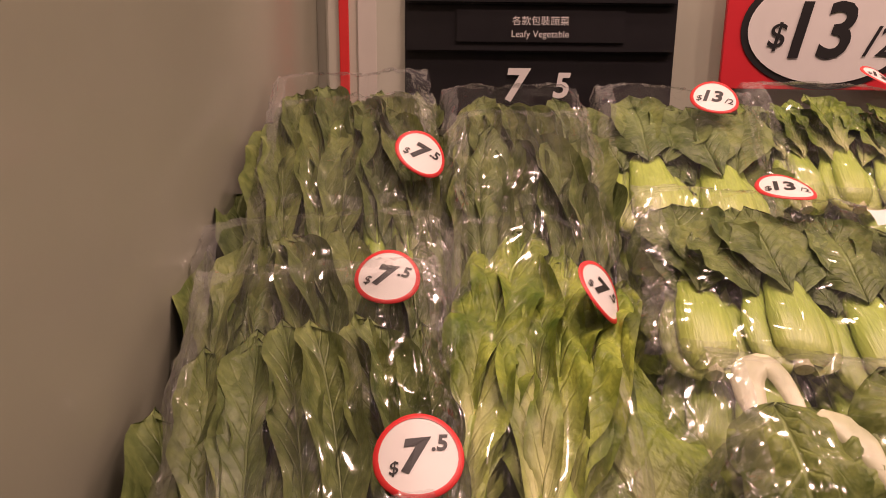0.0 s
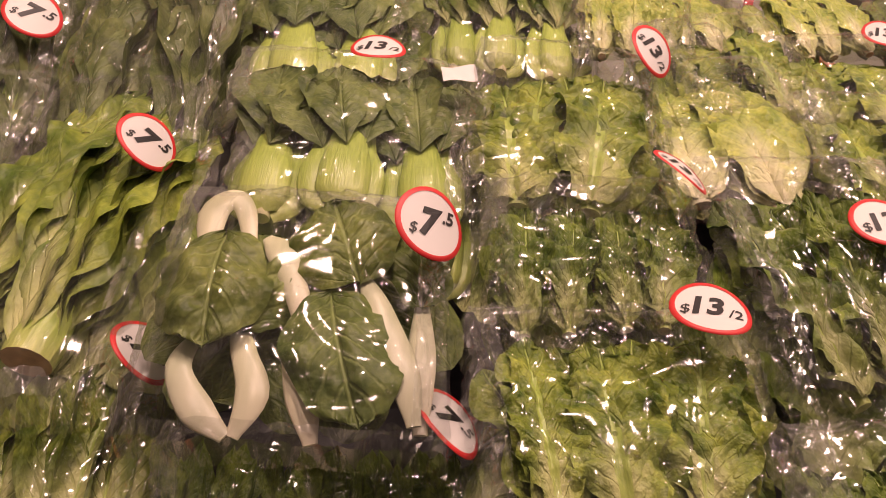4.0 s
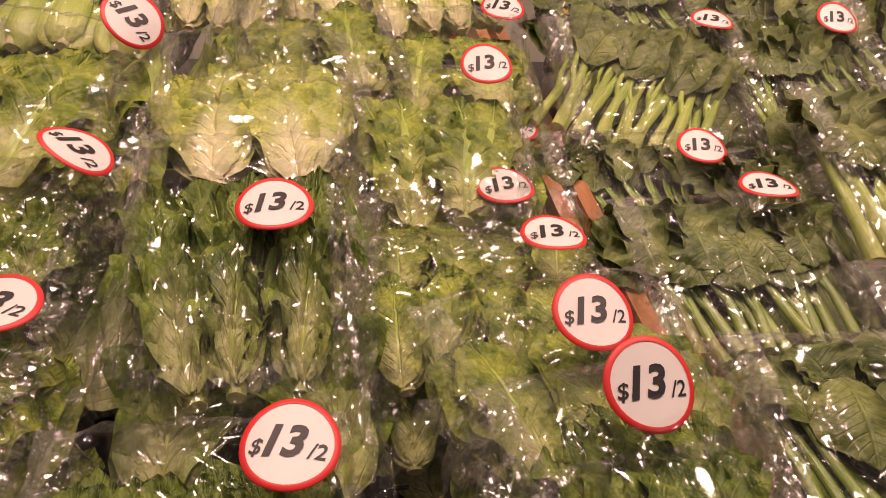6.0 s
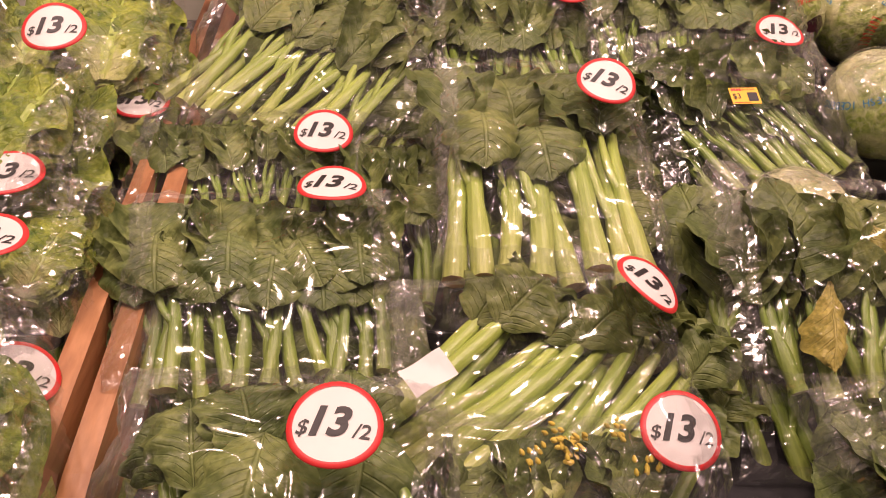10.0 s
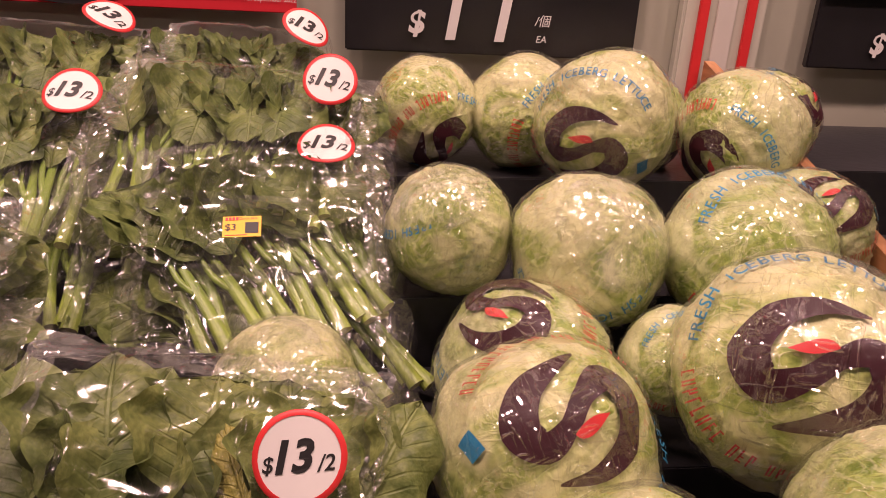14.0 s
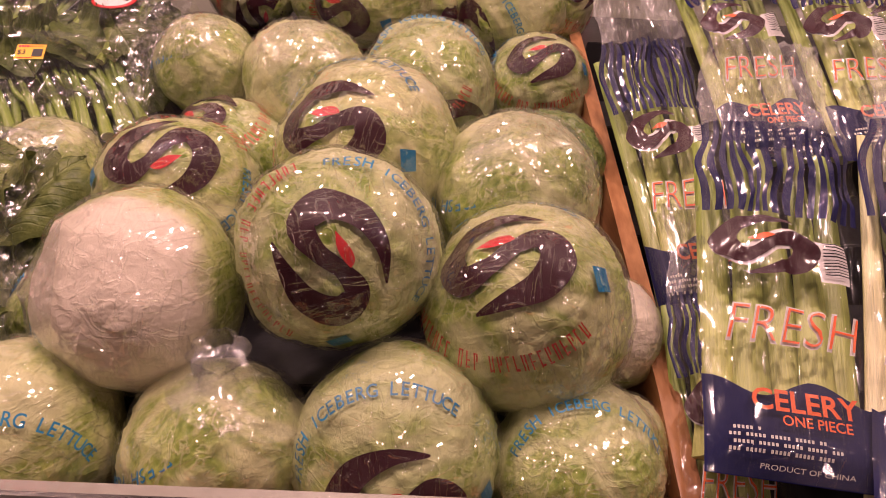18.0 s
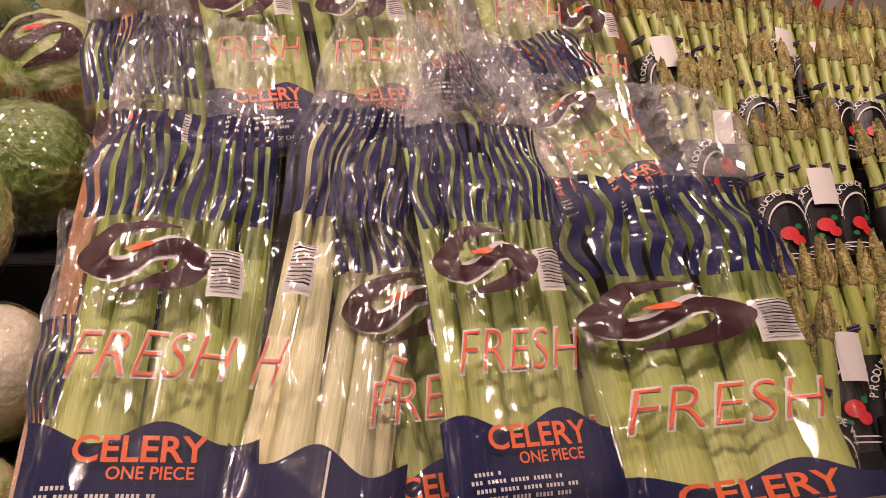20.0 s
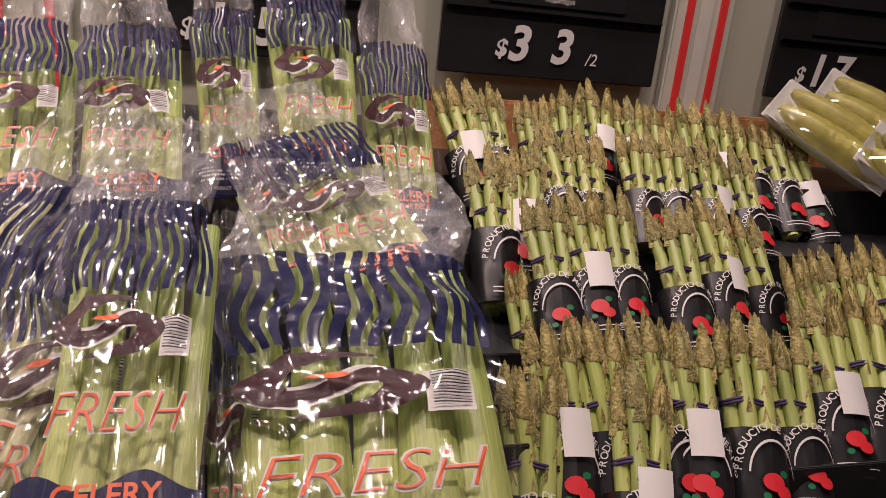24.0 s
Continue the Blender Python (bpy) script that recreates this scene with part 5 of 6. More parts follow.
# ---- celery ----
def celery_skin(seed):
    def f(u, v):
        e = max(0.0, 1 - (2 * abs(u)) ** 4)
        end = min(1.0, (v + 0.5) / 0.06)
        top = min(1.0, max(0.0, (0.5 - v) / 0.16))
        w = 0.014 * noise.noise((u * 6 + seed, v * 9, seed)) + 0.006 * noise.noise((u * 16, v * 14 + seed, 2.0)) + 0.020 * max(0.0, 1 - abs(noise.noise((u * 3 + v * 5, v * 6 - u * 2, seed + 9.0))) * 5)
        wid = 1.02 - 0.10 * max(0.0, v) - 0.30 * max(0.0, v - 0.30) + 0.05 * noise.noise((v * 6 + seed, seed, 1.0 if u > 0 else 4.0)) * min(1.0, (v + 0.5) * 2)
        crump = 0.075 * noise.noise((v * 7 + seed, u * 4, seed)) * max(0.0, min(1.0, (v + 0.1) / 0.3))
        calm = max(0.15, min(1.0, (v + 0.30) / 0.25))
        w *= calm
        w += 0.05 * noise.noise((u * 19 + seed, v * 21, 3.0)) * max(0.0, min(1.0, (v - 0.36) / 0.08))
        w += 0.040 * noise.noise((u * 8, v * 11 + seed, 6.0)) * max(0.0, min(1.0, (v - 0.05) / 0.2))
        return Vector((u * wid + 0.02 * noise.noise((v * 5, seed, 4.0)) + crump, v + 0.4 * crump * u, (0.055 * e * end * (0.35 + 0.65 * top) + w) / 1.0))
    return f


def make_celery_film(seed, turned=False):
    def make(rng):
        f = celery_skin(seed)
        s = Shape()
        s.grid([[tuple(f(j / 32 - 0.5, i / 48 - 0.5) + Vector((0, 0, 0.036))) for j in range(33)] for i in range(58)], lambda i, j: 1 if i > 41 else 0)
        film = s.mesh("bag_film", [CRUMPLED, CLEAR_TOP])
        film.polygons.foreach_set("use_smooth", [m == 0 for m in s.m])

        def lay(du=0.0, dv=0.0, lift=0.004):
            return lambda a, b: tuple(f(max(-0.5, min(0.5, a + du)), b + dv) + Vector((0, 0, lift)))

        stripes = []
        for i in range(15):
            u0 = -0.49 + 0.066 * i
            st = Shape()
            stripes.append(st)
            st.grid([[lay()(u0 + 0.0135 * q, 0.12 + 0.27 * r / 14) for q in range(4)] for r in range(15)])
        navy = Shape()
        top = [0.02 * math.sin(i * 0.5 + seed) for i in range(23)]
        navy.grid([[lay()(j / 22 - 0.5, -0.498 + (0.185 + top[j]) * r / 8) for j in range(23)] for r in range(9)])
        wr = Shape()
        words = (("H", -0.36, 0.17), ("F", 0.36, 0.15)) if turned else (("FRESH", 0.0, 0.74),)
        for word, du, wide in words:
            write(wr, word, 0.125, lay(du, -0.175, 0.026), bold=-0.022, shear=0.3, width=wide)
        outl = wr.mesh("fresh_lettering", ORANGE, False)
        wo = Shape()
        for word, du, wide in words:
            write(wo, word, 0.132, lay(du, -0.175, 0.018), bold=0.006, shear=0.3, width=wide * 1.02)
        halo = wo.mesh("lettering_outline", WHITE, False)
        pr = Shape()
        if turned:
            pr.grid([[lay(0, 0, 0.030)(0.04 + d, -0.495 + 0.19 * r / 8) for d in (0, 0.014)] for r in range(9)])
        else:
            write(pr, "CELERY", 0.062, lay(0.0, -0.345, 0.030), bold=0.02, width=0.56)
            write(pr, "ONE PIECE", 0.030, lay(0.05, -0.385, 0.030), bold=0.015, width=0.36)
        name = pr.mesh("name_lettering", WHITE if turned else ORANGE, False)
        sm = Shape()
        for k, (wd, vv) in enumerate(() if turned else ((0.22, -0.412), (0.62, -0.426), (0.70, -0.441), (0.66, -0.455))):
            n = int(wd * 40)
            for q in range(n):
                if (q * 7 + k * 3) % 6 == 0:
                    continue
                u0 = -0.40 + 0.0185 * q * 1.1
                sm.flat([lay(0, 0, 0.030)(u0, vv), lay(0, 0, 0.030)(u0 + 0.013, vv), lay(0, 0, 0.030)(u0 + 0.013, vv + 0.007), lay(0, 0, 0.030)(u0, vv + 0.007)], [(0, 1, 2, 3)])
        if not turned:
            write(sm, "PRODUCT OF CHINA", 0.014, lay(0.0, -0.478, 0.030), width=0.48)
        small = None if turned else sm.mesh("small_print", WHITE, False)
        at = -0.30 if turned else 0.27
        bx = Shape()
        cols, rowsn = 3, 3
        bx.grid([[lay(at, 0.0, 0.010)(0.17 * q / cols - 0.085, 0.10 * r / rowsn - 0.05) for q in range(cols + 1)] for r in range(rowsn + 1)])
        bc = Shape()
        for q in range(11):
            vv = -0.036 + 0.0075 * q
            t = 0.0022 if q % 3 else 0.0036
            bc.grid([[lay(at, 0, 0.030)(-0.068 + 0.136 * e / 4, vv + d) for e in range(5)] for d in (0, t)])
        sw = Shape()
        sw.grid([[lay(-0.12, 0.03, 0.013)(0.36 * x, 0.105 * y) for x, y in row] for row in SWIRL])
        rim = Shape()
        rim.grid([[lay(-0.12, 0.03, 0.008)(0.36 * x + (0.014 if k > 1 else -0.030) * (0 if k in (1, 2) else 1), 0.105 * y + (0.006 if k == 0 else -0.006 if k == 3 else 0)) for k, (x, y) in enumerate(row)] for row in SWIRL])
        fl = Shape()
        fl.grid([[lay(-0.11, 0.03, 0.018)(0.34 * x, 0.105 * y) for x, y in row] for row in FLAME])
        return dict(film=film, halo=halo, stripes=[q.mesh("navy_stripe", NAVY) for q in stripes], navy=navy.mesh("navy_print", NAVY), fresh=outl, name=name, small=small, label=bx.mesh("barcode_label", WHITE), bars=bc.mesh("barcode_bars", BLACK_INK, False),
                    swirl=sw.mesh("swirl_print", PLUM), rim=rim.mesh("swirl_rim", WHITE), flame=fl.mesh("flame_print", ORANGE))
    return make


def make_celery_stalk(mat):
    def make(rng):
        s = Shape()
        rows = []
        bow = rng.uniform(-0.02, 0.02)
        for i in range(13):
            v = i / 12
            y = -0.48 + 0.86 * v
            r = 0.105 * (1.0 - 0.45 * v) * (1 + 0.2 * math.exp(-v * 9))
            cx = bow * math.sin(3.1 * v) * 2
            row = []
            for k in range(19):
                a = 2 * math.pi * k / 18
                rr = r * (1 + 0.07 * math.cos(a * 9)) * (1 if math.sin(a) > -0.3 else 0.7)
                row.append((cx + rr * math.cos(a) * 1.0, y, rr * math.sin(a) * 0.75))
            rows.append(row)
        s.grid(rows)
        k = len(s.v)
        s.v.extend(rows[0][:-1][::-1])
        s.f.append(tuple(range(k, k + 18)))
        s.m.append(0)
        return s.mesh("celery_stalk", mat)
    return make


CELERIES = [0]


def celery(x, y, z, length, tilt, rot, width, pale=False):
    CELERIES[0] += 1
    n = CELERIES[0]
    rng = random.Random(n * 31)
    b = thing("celery_bag", pose(x, y, z, tilt) @ pose(0, 0, 0, 0, 0, rot), ("pale blanched" if pale else "green") + " celery in a clear bag with navy stripes", "celery", "bags of celery")
    sc = Matrix.Diagonal((width, length, length * 0.55, 1))
    for k in range(5):
        me = cached(("celery", pale, k % 3), make_celery_stalk(STALK_CELERY_PALE if pale else STALK_CELERY))
        part("celery_stalk", me, b, pose((k - 2) * width * 0.185, 0.01 * length, -0.020 + 0.007 * (k % 2), 0, rng.uniform(-15, 15), rng.uniform(-2.5, 2.5) - (k - 2) * 1.2) @ Matrix.Diagonal((width * 1.15, length * rng.uniform(0.94, 1.0), width * 1.0, 1)))
    d = cached(("celery_film", n % 3, pale), make_celery_film(float(n % 3) + 0.5, pale))
    film = part("bag_film", d["film"], b, sc, "crumpled clear plastic bag")
    for q in d["stripes"]:
        part("navy_stripe", q, film)
    for key, nm, lab in (("navy", "navy_base", "navy printed base"), ("halo", "lettering_outline", "white outline of the lettering"), ("fresh", "fresh_lettering", "orange FRESH lettering"), ("name", "name_lettering", "orange name lettering"), ("small", "small_print", "white small print"),
                         ("rim", "swirl_rim", "white outline of the swirl"), ("swirl", "swirl_print", "plum swirl print"), ("flame", "flame_print", "orange flame print"), ("label", "barcode_label", "white barcode label")):
        if pale and key in ("small", "rim", "swirl", "flame"):
            continue
        part(nm, d[key], film, None, "white welded seam" if pale and key == "name" else lab)
    part("barcode_bars", d["bars"], film, None)
    return b


# ---- asparagus ----
def make_spear(rng):
    s = Shape()
    path, rad = [], []
    for i in range(9):
        v = i / 8
        path.append((0.01 * math.sin(v * 3), -0.5 + 0.76 * v, 0))
        rad.append(0.046 - 0.010 * v)
    s.tube(path, rad, 9, 0)
    for k in range(5):
        y = -0.3 + 0.12 * k + rng.uniform(-0.02, 0.02)
        a = rng.uniform(0.4, 2.7)
        c = Vector((0.037 * math.cos(a), y, 0.037 * math.sin(a)))
        s.flat([tuple(c + Vector((-0.018, 0, 0.002))), tuple(c + Vector((0.018, 0, 0.002))), tuple(c + Vector((0, 0.075, 0.007)))], [(0, 1, 2)], 1)
    tp, tr = [], []
    for i in range(9):
        v = i / 8
        tp.append((0.01 * math.sin(2.4), 0.25 + 0.25 * v, 0))
        tr.append((0.036 * (1 - v ** 2.0) + 0.004) * (1.0 + 0.12 * (i % 2)))
    s.tube(tp, tr, 9, 1)
    for k in range(16):
        v = rng.random()
        a = rng.uniform(-0.2, 3.4)
        r = 0.039 * (1 - v ** 2.0) + 0.003
        c = Vector((r * math.cos(a), 0.2 + 0.26 * v, r * math.sin(a)))
        o = Vector((math.cos(a), 0, math.sin(a)))
        s.flat([tuple(c + Vector((-0.02, -0.015, 0))), tuple(c + Vector((0.02, -0.015, 0))), tuple(c + Vector((0, 0.055, 0)) + o * 0.014)], [(0, 1, 2)], 1)
    return s.mesh("spear", [STALK_ASP, TIP_ASP])


def sleeve_point(a, v, lift=0.0):
    """The printed sleeve round the lower half of a bundle, unit length."""
    rx, rz = 0.145 + lift, 0.115 + lift
    return (rx * math.sin(a), v, rz * math.cos(a))


def make_sleeve(rng):
    s = Shape()
    s.grid([[sleeve_point(2 * math.pi * k / 24, -0.52 + 0.42 * i / 8, 0.008 * noise.noise((k % 24 * 0.7, i * 0.9, 3.0)) + 0.02 * i / 8) for k in range(25)] for i in range(9)], 0, True)
    pic = Shape()
    for cx, cy, r, mt in ((-0.12, -0.34, 0.040, 0), (0.20, -0.30, 0.016, 1), (0.14, -0.38, 0.030, 0), (-0.36, -0.40, 0.014, 1)):
        pic.grid([[sleeve_point(cx + q * r / 0.13 * math.cos(k * math.pi / 8), cy + q * r * math.sin(k * math.pi / 8), 0.030 + 0.001 * mt) for k in range(17)] for q in (1.0, 0.5, 0.02)], mt)
    wt = Shape()
    arc = [(0.85 * math.cos(radians(t)), -0.33 + 0.20 * math.sin(radians(t))) for t in range(10, 171, 10)]
    wt.grid([[sleeve_point(a * f, -0.33 + (b + 0.33) * f, 0.031) for a, b in arc] for f in (0.9, 0.84)])
    txt = "PRODUCTO DE MEXICO"
    for i, ch in enumerate(txt):
        if ch == " ":
            continue
        t = radians(168 - 156 * i / (len(txt) - 1))
        ca, sa = math.cos(t - math.pi / 2), math.sin(t - math.pi / 2)
        write(wt, ch, 0.045, lambda p, q: sleeve_point(1.05 * math.cos(t) + (p * ca - q * sa) / 0.14, -0.33 + 0.235 * math.sin(t) + p * sa + q * ca, 0.031), bold=0.01)
    for v in (-0.46, -0.485):
        wt.grid([[sleeve_point(-0.8 + 0.16 * k, v + d, 0.031) for k in range(11)] for d in (0, 0.006)])
    return s.mesh("sleeve", BOARD), pic.mesh("sleeve_picture", [CARD_RED, GREEN_INK]), wt.mesh("sleeve_lettering", WHITE, False)


def make_tag(rng):
    s = Shape()
    s.grid([[sleeve_point(-0.35 + 0.9 * k / 6, -0.22 + 0.22 * i / 3, 0.036) for k in range(7)] for i in range(4)])
    b = Shape()
    for k in range(9):
        b.grid([[sleeve_point(-0.05 + 0.035 * k, -0.18 + d, 0.039), sleeve_point(-0.033 + 0.035 * k, -0.18 + d, 0.039)] for d in (0, 0.08)])
    return s.mesh("price_tag", WHITE), b.mesh("tag_bars", BLACK_INK, False)


def make_band(rng):
    s = Shape()
    for v in (0.03, 0.045):
        s.tube([(0.125 * math.cos(k * math.pi / 12), v + 0.006 * math.sin(k), 0.085 * math.sin(k * math.pi / 12)) for k in range(25)], [0.008] * 25, 5)
    return s.mesh("rubber_band", BAND)


BUNDLES = [0]


def asparagus(x, y, z, length, tilt, rot, tag=None):
    BUNDLES[0] += 1
    n = BUNDLES[0]
    rng = random.Random(n * 13)
    L = max(0.19, min(0.225, length * 1.05))
    b = thing("asparagus_bundle", pose(x, y, z - 0.006, tilt) @ pose(0, -(L - length) / 2, 0, 0, 0, rot), "bundle of green asparagus in a black printed sleeve", "asparagus", "asparagus bundles")
    sc = Matrix.Diagonal((L, L, L, 1))
    for k, (ux, uz) in enumerate(((-0.095, 0.0), (-0.045, 0.055), (0.05, 0.052), (0.095, 0.0), (-0.045, -0.05), (0.03, -0.045), (0.0, 0.005))):
        me = cached(("spear", rng.randrange(4)), make_spear)
        part("spear", me, b, pose(ux * L, rng.uniform(-0.05, 0.03) * L, uz * L, 0, rng.uniform(0, 360) * 0 + rng.uniform(-40, 40), -ux * 45 + rng.uniform(-3, 3)) @ sc)
    a, c, d = cached(("sleeve",), make_sleeve)
    sl = part("sleeve", a, b, sc @ pose(0, 0, 0, 0, rng.uniform(-25, 25), 0), "black plastic sleeve")
    part("sleeve_picture", c, sl, None, "red and green printed picture")
    part("sleeve_lettering", d, sl, None, "white printed lettering")
    if n % 3 == 1:
        t, u = cached(("tag",), make_tag)
        g = part("price_tag", t, sl, None, "white barcode tag")
    part("rubber_band", cached(("band",), make_band), b, sc, "purple rubber band")
    return b


# ---- corn trays ----
def make_cob(rng):
    s = Shape()
    rows = []
    for i in range(25):
        v = i / 24
        r = 0.026 * (math.sin(math.pi * min(1, 0.12 + 0.86 * v)) ** 0.55)
        rows.append([(r * math.cos(2 * math.pi * k / 20) * (1 + 0.05 * math.cos(k * math.pi)), (v - 0.5) * 0.19 + 0.0015 * (k % 2), r * math.sin(2 * math.pi * k / 20) * (1 + 0.05 * ((i % 2) - 0.5))) for k in range(21)])
    s.grid(rows)
    return s.mesh("corn_cob", CORN)


def corn_tray(x, y, z, tilt, rot):
    b = thing("corn_tray", pose(x, y, z, tilt) @ pose(0, 0, 0, 0, 0, rot), "white foam tray of sweetcorn under clear film", "corn", "trays of corn")
    s = Shape()
    s.grid([[((-0.5 + k / 8) * wd, (-0.5 + i / 8) * ln, (0.0 if max(abs(-0.5 + k / 8), abs(-0.5 + i / 8)) < 0.42 else 0.022)) for k in range(9)] for i in range(9) for wd, ln in ((0.13, 0.22),)])
    s.grid([[((-0.5 + k / 8) * 0.134, (-0.5 + i / 8) * 0.224, -0.004 + (0.0 if max(abs(-0.5 + k / 8), abs(-0.5 + i / 8)) < 0.42 else 0.022)) for k in range(9)] for i in range(9)], 0, True)
    part("foam_tray", s.mesh("foam_tray", FOAM), b)
    for k in (-1, 1):
        part("corn_cob", cached(("cob",), make_cob), b, pose(k * 0.029, 0, 0.024, 0, 20 * k, 0))
    f = Shape()
    f.grid([[((-0.5 + k / 12) * 0.13, (-0.5 + i / 16) * 0.22, 0.024 + 0.03 * max(0, 1 - abs(-1 + k / 6) ** 3) * max(0, 1 - abs(-1 + i / 8) ** 4)) for k in range(13)] for i in range(17)])
    part("film", f.mesh("film", WRAP), b, None, "clear cling film")


# ---- the goods, bay by bay ----
# leafy greens beside the side panel
bag("leafy", 0.217, 0.834, 1.218, 0.162, 0.223, 30, 5)
bag("leafy", 0.226, 0.767, 1.185, 0.169, 0.267, 30, 5, stickers=[('7.5', 0.066, -0.008, -20, 17, 27)])
bag("leafy", 0.382, 0.825, 1.213, 0.142, 0.198, 30, 1)
bag("leafy", 0.390, 0.745, 1.175, 0.137, 0.260, 30, 1)
bag("leafy", 0.221, 0.636, 1.113, 0.196, 0.196, 28, 8, stickers=[('7.5', 0.052, -0.009, -16, 10, 0)])
bag("leafy", 0.241, 0.501, 1.090, 0.170, 0.246, 28, 8, stickers=[('7.5', 0.058, -0.054, 0, 7, 0)], low=0.16)
bag("stem_lettuce", 0.378, 0.581, 1.094, 0.130, 0.345, 22, -2, stickers=[('7.5', 0.048, 0.033, -13, 9, 48)], fan=10)
bag("frilly", 0.261, 0.355, 1.050, 0.132, 0.127, 26, 11)
bag("long_rib", 0.386, 0.417, 0.988, 0.151, 0.164, 22, 4, stickers=[('7.5', 0.076, 0.056, -24, -11, 48)])
# bok choy and pak choi
bag("bok_dark", 0.547, 0.835, 1.206, 0.163, 0.226, 30, -7, stickers=[('13', 0.033, 0.063, -3, 8, 0)])
bag("bok_dark", 0.573, 0.646, 1.137, 0.210, 0.187, 28, -7, stickers=[('13', 0.015, 0.089, 7, -13, 0)], label=(0.42, 0.3, 4))
bag("pak_white", 0.554, 0.432, 1.080, 0.170, 0.176, 28, -5, stickers=[('7.5', 0.074, 0.048, 5, 12, 33)])
bag("pak_bulb", 0.563, 0.353, 0.981, 0.182, 0.126, 28, -3, stickers=[('7.5', 0.074, 0.068, -22, -26, 40)])
bag("bok_pale", 0.736, 0.892, 1.214, 0.179, 0.194, 32, -4, stickers=[('13', 0.055, 0.093, -4, -10, 23)])
# lettuces
bag("heart", 0.882, 0.888, 1.217, 0.126, 0.138, 32, -9)
bag("heart", 0.945, 0.932, 1.208, 0.158, 0.138, 32, 8)
bag("heart", 1.110, 0.933, 1.213, 0.175, 0.139, 32, 6)
bag("romaine", 0.751, 0.629, 1.151, 0.151, 0.187, 28, -10, stickers=[('13', 0.071, 0.073, -30, 16, 35)])
bag("romaine_dark", 0.751, 0.509, 1.085, 0.151, 0.128, 28, -2, stickers=[('13', 0.065, 0.052, -26, -20, 32)])
bag("romaine", 0.740, 0.386, 1.037, 0.173, 0.134, 26, -2, stickers=[('13', 0.058, 0.056, -10, -14, 0)])
bag("romaine", 0.971, 0.808, 1.168, 0.153, 0.164, 28, 8)
bag("romaine", 0.917, 0.795, 1.158, 0.102, 0.175, 28, -6)
bag("heart", 0.918, 0.711, 1.126, 0.171, 0.195, 28, 1, big=2)
bag("romaine_dark", 0.921, 0.491, 1.080, 0.142, 0.206, 27, 1, stickers=[('13', 0.025, 0.012, 4, -6, 0)], big=3)
bag("romaine", 1.112, 0.820, 1.150, 0.160, 0.154, 28, -1, stickers=[('13', 0.061, 0.071, -11, 1, 0)])
bag("romaine", 1.075, 0.661, 1.105, 0.147, 0.183, 28, -4, stickers=[('13', 0.046, 0.08, 12, 9, 0)])
bag("romaine_pale", 1.093, 0.566, 1.049, 0.183, 0.106, 22, -1, stickers=[('13', 0.029, 0.058, 13, -4, 0)])
bag("romaine_pale", 1.076, 0.476, 1.040, 0.163, 0.131, 20, -4, stickers=[('13', 0.061, 0.071, 7, -12, 0)])
bag("romaine_pale", 1.122, 0.392, 1.044, 0.165, 0.148, 14, 10, stickers=[('13', 0.009, 0.015, -7, 23, 0)])
bag("romaine_dark", 1.131, 0.309, 1.032, 0.131, 0.147, 14, 9, stickers=[('13', 0.01, 0.034, -5, 32, 0)])
bag("romaine_dark", 0.907, 0.321, 1.003, 0.153, 0.122, 26, 1, stickers=[('13', 0.052, 0.032, -9, -2, 0)])
bag("romaine", 1.161, 0.443, 0.966, 0.073, 0.263, 18, 8, stickers=[('13', 0.014, 0.037, 0, -7, 25)])
# choi sum and Chinese kale
bag("choi_flower", 1.331, 0.942, 1.193, 0.172, 0.174, 32, 4, stickers=[('13', 0.065, 0.077, 1, 3, 0)])
bag("choi_dark", 1.519, 0.944, 1.186, 0.210, 0.154, 32, -2, stickers=[('13', 0.055, 0.089, -18, -9, 22)])
bag("choi_dark", 1.705, 0.945, 1.192, 0.157, 0.144, 32, -4, stickers=[('13', 0.059, 0.054, -4, 2, 26)])
bag("choi_pale", 1.325, 0.800, 1.131, 0.205, 0.197, 30, -2, stickers=[('13', 0.093, 0.095, -13, -11, 0)], fan=34)
bag("choi_dark", 1.518, 0.826, 1.139, 0.170, 0.170, 30, -3, stickers=[('13', 0.055, 0.063, 0, 9, 0)])
bag("choi_dark", 1.715, 0.851, 1.159, 0.232, 0.166, 32, -6, stickers=[('13', 0.073, 0.053, -4, 25, 0)])
bag("choi_dark", 1.742, 0.765, 1.091, 0.202, 0.192, 36, 2, stickers=[('13', 0.052, 0.085, -5, -9, 0)], tag=(-0.013, -0.001), fan=-26)
bag("choi_dark", 1.274, 0.683, 1.058, 0.178, 0.119, 26, -3, stickers=[('13', 0.062, 0.022, 0, 1, 0)])
bag("kai_lan", 1.510, 0.627, 1.089, 0.168, 0.210, 28, -3, stickers=[('13', 0.052, 0.067, -22, 5, 0)])
bag("choi_leaf", 1.303, 0.534, 1.032, 0.178, 0.150, 28, 2, stickers=[('13', 0.047, 0.084, -7, -21, 0)])
bag("kai_fan", 1.484, 0.461, 1.006, 0.183, 0.153, 24, 3, stickers=[('13', 0.074, 0.05, -38, -9, 27)], fan=50, label=(-0.42, -0.02, 32))
bag("choi_long", 1.322, 0.365, 0.988, 0.174, 0.168, 24, -5, stickers=[('13', 0.03, 0.044, 0, -4, 0)], fan=-20)
bag("choi_flower", 1.488, 0.369, 0.957, 0.165, 0.158, 24, -3, stickers=[('13', 0.065, 0.066, -5, 8, 0)], fan=-10)
bag("kai_leaf", 1.723, 0.520, 1.035, 0.204, 0.172, 36, -9, stickers=[('13', 0.06, 0.029, 12, 22, 0)], tag=(0.019, -0.038))
